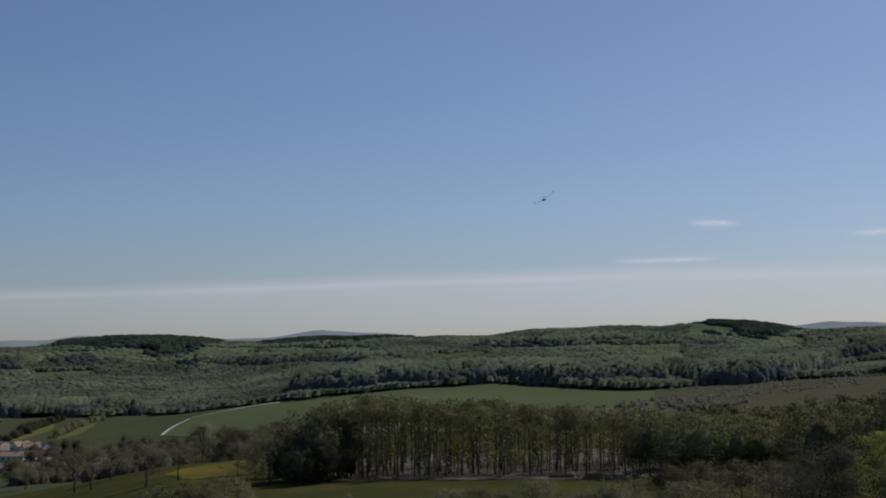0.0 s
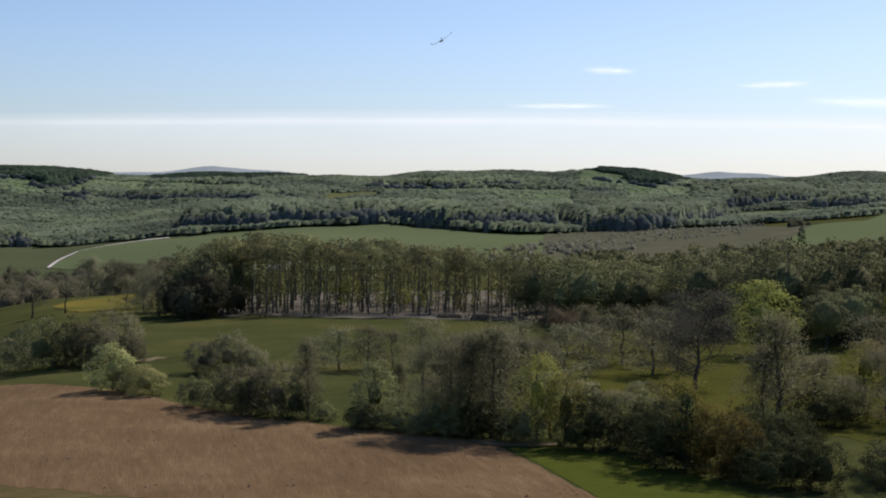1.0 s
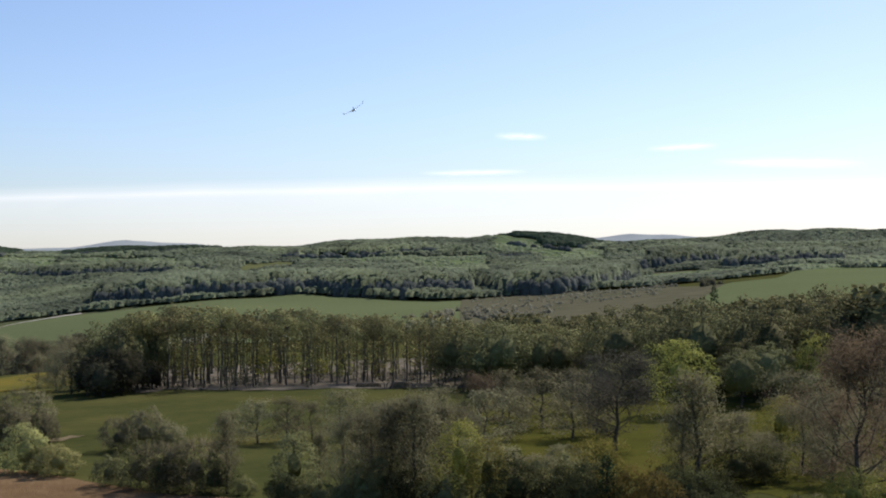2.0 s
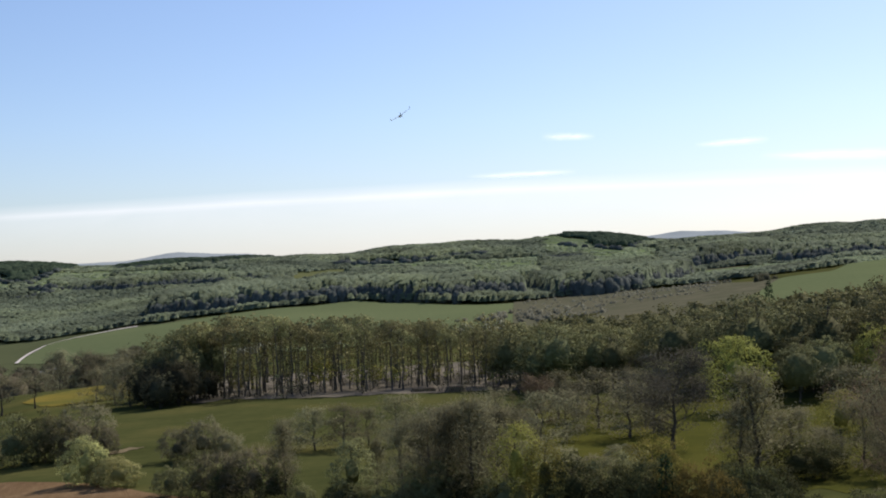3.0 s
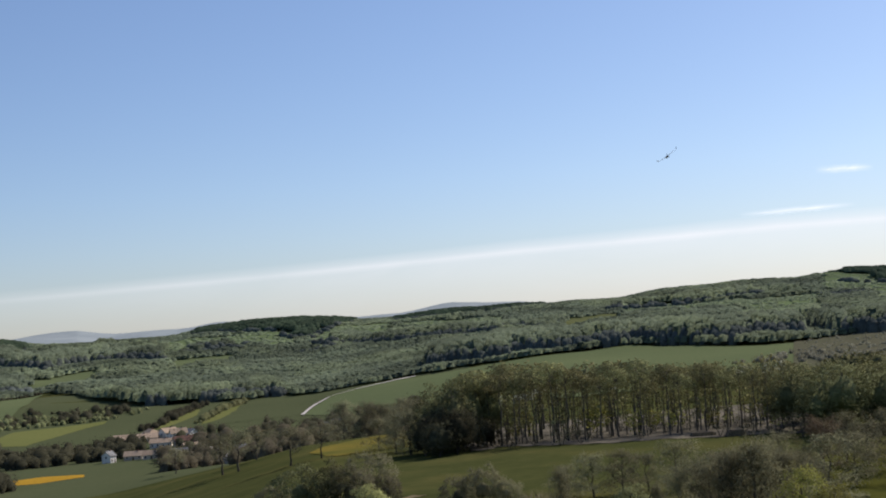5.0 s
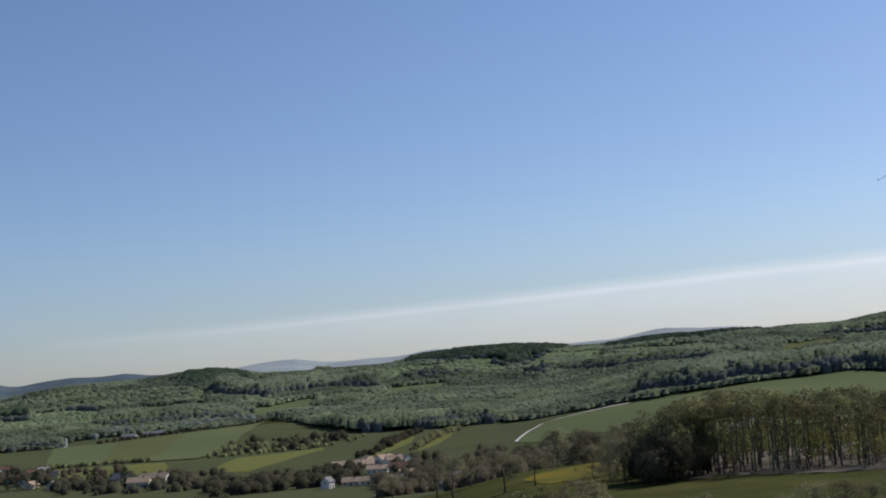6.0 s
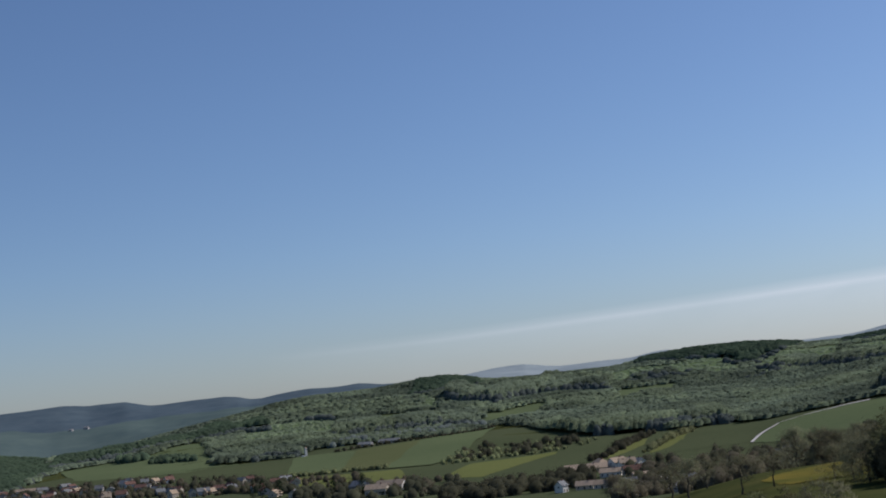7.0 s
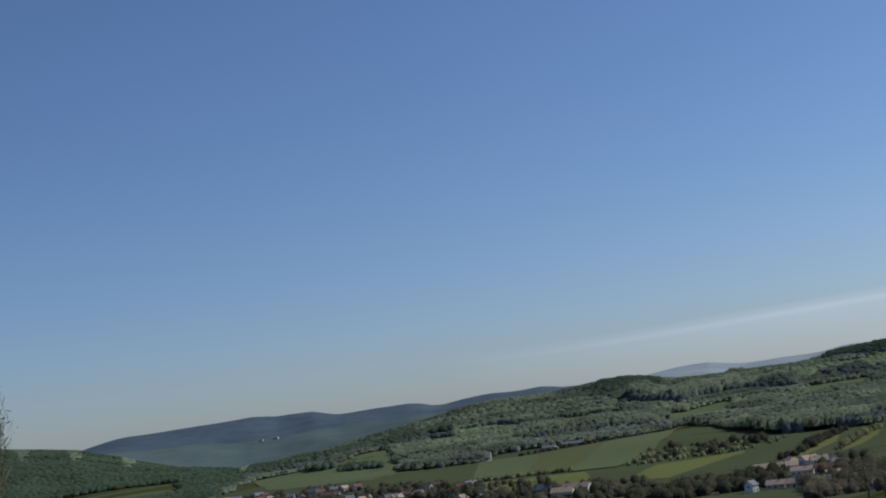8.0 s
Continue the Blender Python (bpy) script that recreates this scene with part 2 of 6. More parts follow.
CLOD = leaf_material("dry clods", [(0.0, (0.16, 0.115, 0.065)), (0.6, (0.24, 0.175, 0.105)), (1.0, (0.42, 0.34, 0.23))], 0.0)
# ---------------------------------------------------------------- lie of the land
AZ = [-180, -52, -38, -24, -16, -6, 6, 18, 60, 180]
RINGS = [340, 520, 720, 950, 1250, 1600, 2100]
LAND = [[-30, -26, -14, -8, -4, 0, 14],          # behind
        [-48, -62, -66, -68, -64, -56, -44],
        [-46, -58, -64, -64, -58, -46, -26],
        [-42, -54, -62, -63, -56, -42, -16],
        [-31, -37, -58, -60, -54, -44, -20],
        [-29, -33, -38, -36, -27, -14, 12],
        [-29, -29, -30, -30, -25, -15, 12],
        [-29, -26, -14, -8, -6, -2, 16],
        [-29, -26, -14, -8, -4, 0, 14],
        [-30, -26, -14, -8, -4, 0, 14]]
CREST = [(-180, 1.0), (-60, 1.1), (-54, 1.05), (-52.7, 0.92), (-51.1, 0.74), (-49.9, 0.36), (-48.6, -0.08), (-47.1, -0.46), (-45.3, -0.95), (-44.4, -1.1), (-43.4, -0.97), (-41.7, -0.66), (-40.6, -0.39), (-38.9, -0.02), (-37, 0.25), (-35.5, 0.48), (-33.9, 0.64),
         (-32.2, 0.69), (-30.8, 0.73), (-29.5, 0.83), (-28.4, 0.9), (-26.5, 0.7), (-24, 0.6), (-21.2, 0.62), (-19.9, 0.9), (-18, 1.1), (-16, 1.08), (-14.7, 0.97),
         (-13.7, 0.83), (-10, 0.92), (-5.7, 0.98), (-4.5, 1.05), (-2.6, 1.08), (1.7, 1.24), (4.5, 1.34), (6.5, 1.47), (8, 1.45), (9.8, 1.08), (11.5, 1.1), (14.2, 1.25),
         (16, 1.42), (17.5, 1.5), (24, 1.5), (40, 1.2), (180, 1.0)]
RIDGE = [(-180, 0.9), (-60, 1.1), (-54, 1.0), (-51, 0.72), (-49.2, 1.06), (-45.9, 1.21), (-43.9, 1.28), (-43, 1.17), (-41.5, 1.25), (-40.4, 1.01), (-37.2, 1.07),
         (-36.3, 0.82), (-34, 1.04), (-32, 1.06), (-30.9, 0.85), (-28.5, 0.95), (-26.5, 1.07), (-25, 1.14), (-23.7, 0.99), (-22.3, 1.03), (-20.8, 0.98), (-19.2, 1.18),
         (-17, 0.9), (-14, 0.95), (-11.8, 1.1), (-9.6, 1.34), (-8, 1.2), (-6.8, 1.28), (-5.7, 1.08), (-3, 0.9), (6, 0.9), (9, 1.28), (11.5, 1.45), (14.2, 1.35), (20, 1.0), (180, 0.9)]
R_CREST, R_RIDGE = 2650.0, 4350.0
AZ_STEP, N_R = 0.5, 420
LOG_R = np.linspace(math.log(1.0), math.log(4900.0), N_R)


def lie_of_land():
    """Heights over the eye on a polar grid: rings of control heights, smoothed both ways."""
    azs = np.arange(-180, 180.01, AZ_STEP)
    rr = np.exp(LOG_R)
    land = np.array(LAND, float)
    grid = np.zeros((len(azs), N_R))
    for i, a in enumerate(azs):
        ring = [np.interp(a, AZ, land[:, k]) for k in range(len(RINGS))]
        crest = R_CREST * math.tan(radians(np.interp(a, *zip(*CREST)))) + 2
        ridge = R_RIDGE * math.tan(radians(np.interp(a, *zip(*RIDGE)))) - 10
        dip = min(crest, ridge) - 35
        r = [1, 5, 60, 108, 128, 150, *RINGS, R_CREST, 3300, R_RIDGE, 4900]
        z = [-1.75, -2.3, -15.2, -25.8, -26.9, -27, *ring, crest, dip, ridge, ridge - 60]
        grid[i] = np.interp(rr, r, z)
    rough = grid
    for width, axis in ((3, 1), (1, 0)):
        k = np.exp(-np.arange(-3 * width, 3 * width + 1) ** 2 / (2.0 * width * width))
        k /= k.sum()
        pad = [(0, 0), (0, 0)]
        pad[axis] = (3 * width, 3 * width)
        g = np.pad(grid, pad, mode="edge")
        grid = sum(w * np.take(g, range(j, j + grid.shape[axis]), axis) for j, w in enumerate(k))
    keep = np.clip((rr - 2000) / 400, 0, 1)      # the ridges keep their crests
    return grid * (1 - keep) + rough * keep


HEIGHTS = lie_of_land()


def ground_z(x, y):
    """World height of the ground at x, y (numbers or arrays)."""
    x, y = np.asarray(x, float), np.asarray(y, float)
    r = np.clip(np.hypot(x, y), 1.0, 4890.0)
    a = (np.degrees(np.arctan2(x, y)) + 180) / AZ_STEP
    b = (np.log(r) - LOG_R[0]) / (LOG_R[1] - LOG_R[0])
    i, j = np.clip(a.astype(int), 0, HEIGHTS.shape[0] - 2), np.clip(b.astype(int), 0, N_R - 2)
    u, v = a - i, b - j
    z = (HEIGHTS[i, j] * (1 - u) * (1 - v) + HEIGHTS[i + 1, j] * u * (1 - v) + HEIGHTS[i, j + 1] * (1 - u) * v + HEIGHTS[i + 1, j + 1] * u * v)
    swell = np.clip((r - 120) / 400, 0, 1) * np.clip(r / 900, 0.25, 3.0)
    z = z + swell * (0.8 * np.sin(x / 61 + 1.3 * np.sin(y / 97)) + 0.6 * np.sin(y / 43 + x / 120 + 2) + 0.5 * np.sin((x - y) / 29))
    return z + EYE


def spot(az, r):
    """The ground point at a bearing (degrees from +Y, clockwise) and a distance."""
    x, y = r * math.sin(radians(az)), r * math.cos(radians(az))
    return Vector((x, y, float(ground_z(x, y))))


# ---------------------------------------------------------------- making meshes
def mesh_from(name, verts, faces, material, smooth=False):
    me = bpy.data.meshes.new(name)
    me.from_pydata([tuple(v) for v in verts] if not isinstance(verts, np.ndarray) else verts.tolist(), [], faces if isinstance(faces, list) else faces.tolist())
    me.materials.append(material)
    if smooth:
        me.polygons.foreach_set("use_smooth", [True] * len(me.polygons))
    me.update()
    return me


def round_normals(me, normals):
    """Shade a mesh of loose leaves as the round clumps that they make up."""
    a = me.attributes.new("custom_normal", "FLOAT_VECTOR", "POINT")
    n = normals / np.maximum(np.linalg.norm(normals, axis=1), 1e-6)[:, None]
    a.data.foreach_set("vector", n.astype(np.float32).ravel())
    me.update()
    return me


def part_mesh(name, me, parent, label=""):
    ob = new(name, me)
    ob.parent = parent
    return tagged(ob, label)


def part(name, bm, material, parent, label="", smooth=False):
    me = bpy.data.meshes.new(name)
    bmesh.ops.recalc_face_normals(bm, faces=bm.faces)
    bm.to_mesh(me)
    bm.free()
    me.materials.append(material)
    if smooth:
        me.polygons.foreach_set("use_smooth", [True] * len(me.polygons))
    ob = new(name, me)
    if parent:
        ob.parent = parent
    return tagged(ob, label)


# ---------------------------------------------------------------- ground
def build_ground():
    azs = np.concatenate([np.arange(-180, -64, 4), np.arange(-64, 30, 0.5), np.arange(30, 180, 4)])
    rr = np.concatenate([[0.0], np.exp(np.linspace(math.log(2.0), math.log(2280.0), 225)), np.linspace(2310, 2760, 19), np.linspace(2850, 4250, 12), np.linspace(4300, 4400, 5), [4600, 4880]])
    a, r = np.meshgrid(np.radians(azs), rr, indexing="ij")
    x, y = r * np.sin(a), r * np.cos(a)
    z = ground_z(x, y)
    v = np.stack([x, y, z], -1).reshape(-1, 3)
    n, m = len(azs), len(rr)
    i, j = np.meshgrid(np.arange(n), np.arange(m - 1), indexing="ij")
    k = (i + 1) % n
    f = np.stack([i * m + j, i * m + j + 1, k * m + j + 1, k * m + j], -1).reshape(-1, 4)
    tagged(new("ground", mesh_from("ground", v, f, GRASS, True)), "rolling green meadow land falling away from a hillside", "ground", kind="structure")


def along(rail, n):
    """n + 1 points evenly along a rail of (bearing, distance) pairs."""
    t = np.linspace(0, len(rail) - 1, n + 1)
    return [np.interp(t, range(len(rail)), [p[c] for p in rail]) for c in (0, 1)]


def patch(name, near, far, material, label, category="field", lift=0.04, n=40, m=14, ragged=0.0, ease=False):
    """A sheet of other growth that lies on the ground between two rails of (bearing, distance)."""
    (a0, r0), (a1, r1) = along(near, n), along(far, n)
    s = np.linspace(0, 1, m + 1)[None, :]
    a = a0[:, None] * (1 - s) + a1[:, None] * s
    r = r0[:, None] * (1 - s) + r1[:, None] * s
    if ragged:
        w = np.sin(np.arange(n + 1) * 1.7) * 0.5 + np.sin(np.arange(n + 1) * 0.61 + 2) * 0.5
        r = r + ragged * w[:, None] * np.abs(2 * s - 1)
    x, y = r * np.sin(np.radians(a)), r * np.cos(np.radians(a))
    z = ground_z(x, y) + (lift * np.minimum(1, s * 8) - 2 * (s < 0.01) if ease else lift) + np.maximum(r - 150, 0) * 0.0004
    v = np.stack([x, y, z], -1).reshape(-1, 3)
    i, j = np.meshgrid(np.arange(n), np.arange(m), indexing="ij")
    k = m + 1
    f = np.stack([i * k + j, (i + 1) * k + j, (i + 1) * k + j + 1, i * k + j + 1], -1).reshape(-1, 4)
    return tagged(new(name, mesh_from(name, v, f, material, True)), label, category, kind="structure")


build_ground()
patch("ploughed_field", [(-24, 138), (-18, 132), (-11, 120), (0, 110), (7.6, 112)],
      [(-24, 236), (-18, 221), (-13.5, 203), (-10.5, 184), (-7.7, 171), (-4.2, 164), (0.6, 157), (2.6, 151), (4.5, 138), (6.8, 124), (8.4, 110)], PLOUGH,
      "freshly tilled brown field with faint drill lines", n=90, m=40, ragged=0.7)
patch("field_margin", [(-26, 84), (-18, 84), (-8, 84), (9, 80)], [(-26, 140), (-18, 132.5), (-11, 120.5), (0, 110.5), (8.3, 111.5)], MARGIN, "dry yellowish grass margin below the tilled field", n=60, m=20, lift=0.02)
patch("sunny_meadow", [(3.5, 196), (8, 182), (14, 172), (24, 165)], [(3.5, 262), (8, 296), (14, 298), (24, 292)], SUNNY, "meadow between the trees, tinted yellow-green as if sunlit", "meadow", n=60, m=20, ragged=4)
patch("corn_field", [(6.9, 123.6), (8.3, 111), (14, 104)], [(2.8, 151.5), (5.3, 152), (8.4, 145), (11.2, 137), (14, 128)], WEDGE,
      "bright green young corn beside the tilled field", n=40, m=20)
patch("headland", [(1.2, 154.5), (2.2, 151.2), (4.2, 151), (5.4, 153.5)], [(1.2, 154.6), (2.4, 155), (4.2, 154.5), (5.4, 153.6)], SAND, "pale bare soil at the field corner", n=14, m=4, lift=0.16)
patch("bare_patch", [(-13.0, 244.5), (-12.4, 241.5), (-11.8, 243.5), (-11.2, 247.5)], [(-13.0, 244.7), (-12.5, 246.5), (-11.8, 249), (-11.2, 247.7)], SAND, "bare trodden soil in the meadow", n=12, m=6, ragged=1.5)
patch("dandelion_strip", [(-15.9, 440), (-15.2, 404), (-14.6, 396), (-13.5, 400), (-11.6, 410)], [(-15.9, 446), (-15.3, 480), (-14.4, 498), (-12.9, 530), (-11.9, 520)], DANDELION,
      "meadow strip yellow with dandelions on a rise", n=60, m=16, ragged=2.5)
patch("forest_floor", [(-9.2, 352), (-7.8, 360), (-5.2, 342), (-1.4, 340), (2.6, 338), (6, 335)], [(-10, 470), (-7, 470), (-3, 470), (1, 470), (7, 470)], LITTER,
      "grey-brown leaf litter under beech trees", n=50, m=20, ragged=3)
patch("far_meadow", [(-11.1, 990), (-5.1, 720), (-0.4, 690), (4.8, 660)], [(-11.2, 1322), (-9.4, 1330), (-7.9, 1336), (-6.0, 1294), (-4.1, 1298), (-2.2, 1330), (-0.8, 1280), (1.1, 1217), (4.5, 1169)], CROP,
      "smooth green meadow in front of wooded hills", n=60, m=30, lift=0.34)
patch("slope_field", [(12.6, 540), (16.1, 520), (24, 500)], [(15.2, 985), (17.5, 1210), (19.4, 1590), (24, 1650)], CROP, "light green sloping pasture", n=40, m=40, lift=1.2)
patch("scrub_land", [(4.2, 650), (9, 640), (12.9, 600)], [(4.3, 1178), (6.2, 1200), (10, 1210), (15.6, 1060)], SCRUB, "brownish scrub land between field and woods", n=40, m=24, ragged=12, lift=0.7)
patch("grey_clearing", [(12.0, 1480), (14.1, 1340)], [(12.3, 1740), (13.9, 1700)], SCRUB, "greyish clearing in the woods", n=16, m=8)
# fields round the farm track and the village
patch("valley_meadows", [(-60, 560), (-34, 560), (-21, 600), (-17.5, 640), (-9, 620)], [(-60, 1500), (-44, 1700), (-34, 1660), (-22, 1600), (-16, 1420), (-9, 1370)], CROP_DULL,
      "grey-green meadows on the valley floor and slopes", "meadow", n=120, m=50, lift=-0.12)
patch("track_field", [(-16.05, 1110), (-14.4, 1044), (-10.6, 990)], [(-14.85, 1262), (-13.0, 1322), (-10.8, 1325)], CROP, "green corn field beside a pale track", n=40, m=16, lift=0.28)
patch("terrace_field", [(-19.7, 1106), (-17.6, 1114), (-16.25, 1118)], [(-18.7, 1275), (-17.5, 1375), (-15.05, 1300)], CROP_DULL, "dull green field beside a pale track", n=20, m=10)
patch("bright_strip", [(-20.3, 1127), (-19.5, 1179), (-18.8, 1234)], [(-20.05, 1212), (-19.2, 1276), (-18.6, 1301)], PASTURE, "narrow light green field with a hedge", n=14, m=10)
patch("bright_field", [(-22.5, 1095), (-21.4, 1164), (-20.4, 1225)], [(-21.9, 1220), (-20.9, 1301), (-20.2, 1331)], PASTURE, "light green field above the village", n=14, m=10)
patch("round_field", [(-28.9, 1080), (-27.2, 1050), (-25.6, 1144), (-24.1, 1217)], [(-28.9, 1091), (-27.6, 1184), (-25.8, 1217), (-24.0, 1259)], PASTURE,
      "rounded light green field above the village", n=24, m=10)
patch("tower_field", [(-35.3, 1275), (-33.1, 1256), (-31.2, 1253)], [(-34.9, 1561), (-34.0, 1561), (-32.3, 1532)], CROP, "long green field on the valley slope", n=30, m=14)
patch("straw_field", [(-33.1, 1259), (-31.2, 1257), (-30.3, 1273)], [(-32.3, 1534), (-30.7, 1538), (-29.6, 1555)], STRAW, "yellowish green field on the valley slope", n=24, m=12, lift=0.5)
patch("valley_field", [(-31.2, 1238), (-29.3, 1229), (-28.0, 1300)], [(-29.6, 1552), (-28.3, 1581), (-26.4, 1682)], CROP, "green field on the valley slope", n=24, m=14, lift=0.8)
patch("lower_strip", [(-35.6, 1150), (-33.2, 1100), (-30.3, 1096)], [(-35.3, 1258), (-33.1, 1234), (-30.6, 1215)], PASTURE, "light green meadow strip above the town", n=24, m=6)
patch("hill_field", [(-44.2, 1784), (-43.7, 1607), (-41.9, 1498), (-39.3, 1485), (-37.2, 1542)], [(-44.2, 1867), (-42.7, 1895), (-41.8, 1903), (-39.9, 2024), (-37.0, 2169)], CROP,
      "green field rising between copses", n=40, m=16)
patch("far_strip", [(-56, 2000), (-46.8, 1760)], [(-56, 2160), (-47.6, 1900)], STRAW, "pale field at the edge of dark woods", n=20, m=6)
patch("rape_strip", [(-28.2, 728), (-26.7, 725), (-25.0, 742)], [(-28.2, 752), (-26.6, 764), (-25.0, 757)], RAPE, "narrow orange-yellow strip of flowering rape", n=20, m=5)
for strip, mat, label in (([(-5.2, 1850, 2125), (-2.3, 1940, 2165)], STRAW, "pale clearing in the hill woods"), ([(-27.2, 1730, 1975), (-24.1, 1855, 2060)], CROP, "green clearing in the hill woods"),
                          ([(-21.6, 1900, 2180), (-18.7, 2025, 2160)], CROP, "light green clearing in the hill woods"), ([(-31.6, 1855, 2185), (-28.5, 1915, 2095)], CROP, "green meadow among the hill woods")):
    patch("clearing", [(a, lo) for a, lo, hi in strip], [(a, hi) for a, lo, hi in strip], mat, label, n=20, m=10, lift=0.3)
patch("farm_track", [(-16.16, 1108), (-15.55, 1198), (-14.97, 1252), (-13.8, 1285), (-12.1, 1321), (-11.3, 1328)], [(-16.02, 1108), (-15.4, 1198), (-14.85, 1257), (-13.75, 1290), (-12.1, 1328), (-11.3, 1335)], GRAVEL,
      "pale gravel farm track with a bend", "track", n=40, m=2, lift=0.8)
patch("wood_floor", [(-58, 1500), (-46, 1500), (-34, 1760), (-26, 1900), (-16, 1400), (-9, 1420), (-2, 1510), (4, 1290), (12, 1290), (24, 1420)], [(-58, 2780), (-30, 2780), (0, 2780), (24, 2780)], WOODLAND,
      "dark green floor of the hill woods", "woodland", n=160, m=40, lift=-0.9)
patch("backdrop_far_hills", [(-29.6, 2720), (-20, 2720), (30, 2720)], [(-29.55, 4352), (-20, 4352), (30, 4352)], FAR_HILL, "distant wooded hills on the horizon, paled blue for haze", "hills", n=220, m=60, lift=9, ease=True)
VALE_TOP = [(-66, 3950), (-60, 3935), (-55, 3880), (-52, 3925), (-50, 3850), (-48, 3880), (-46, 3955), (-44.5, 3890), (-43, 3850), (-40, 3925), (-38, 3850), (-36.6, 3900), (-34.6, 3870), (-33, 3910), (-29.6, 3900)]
patch("backdrop_blue_ridge", VALE_TOP, [(-66 + i * 36.4 / 14, 4352) for i in range(15)], FAR_RIDGE, "ridge of woods on the horizon, haze painted dark blue", "hills", n=220, m=30, lift=9)
patch("backdrop_valley_woods", [(-66 + i * 2.6, 2720) for i in range(15)], VALE_TOP, FAR_VALE, "green woods and meadows below the ridge, haze in the colour", "hills", n=220, m=50, lift=9, ease=True)


def clods():
    """Lumps of dry earth, pale stones and straw left lying on the tilled field."""
    nr = np.random.RandomState(41)
    az, t = nr.uniform(-23.5, 7.5, 5500), nr.random(5500)
    far = np.interp(az, [-24, -18, -13.5, -10.5, -7.7, -4.2, 0.6, 2.6, 4.5, 6.8, 8.4], [234, 219, 201, 182, 169, 162, 155, 149, 136, 122, 108])
    r = 106 + (far - 106) * t ** 1.2
    row = np.sin((r * np.sin(np.radians(az - 12.5))) / 3.2 * 2 * math.pi)      # they gather along the drill rows
    keep = (row > nr.uniform(-1.2, 1.0, 5500)) & (r > np.interp(az, [-24, -18, -11, 0, 7.6], [139, 133, 121, 111, 113]))
    az, r = az[keep], r[keep]
    x, y = r * np.sin(np.radians(az)), r * np.cos(np.radians(az))
    p = np.stack([x, y, ground_z(x, y) + 0.05], -1)
    n, s = len(p), nr.gamma(2.0, 0.022, len(p))[:, None, None] + 0.02
    oct6 = np.array([(1, 0, 0), (0, 1, 0), (-1, 0, 0), (0, -1, 0), (0, 0, 0.5), (0, 0, -0.4)], float)
    v = (p[:, None, :] + oct6[None] * s * nr.uniform(0.6, 1.5, (n, 6, 3))).reshape(-1, 3)
    f = np.array([(0, 1, 4), (1, 2, 4), (2, 3, 4), (3, 0, 4), (1, 0, 5), (2, 1, 5), (3, 2, 5), (0, 3, 5)])
    f = (f[None] + 6 * np.arange(n)[:, None, None]).reshape(-1, 3)
    tagged(new("clods", mesh_from("clods", v, f, CLOD)), "dry clods and pale stones on the tilled field", "clods", kind="stuff")


clods()
# ---------------------------------------------------------------- trees and bushes
def tube(verts, faces, pts, radii, sides):
    base = len(verts)
    for i, p in enumerate(pts):
        d = (pts[min(i + 1, len(pts) - 1)] - pts[max(i - 1, 0)]).normalized()
        u = d.orthogonal().normalized()
        w = d.cross(u)
        for k in range(sides):
            a = 2 * math.pi * k / sides
            verts.append(p + (u * math.cos(a) + w * math.sin(a)) * radii[i])
    for i in range(len(pts) - 1):
        for k in range(sides):
            l = (k + 1) % sides
            faces.append((base + i * sides + k, base + i * sides + l, base + (i + 1) * sides + l, base + (i + 1) * sides + k))


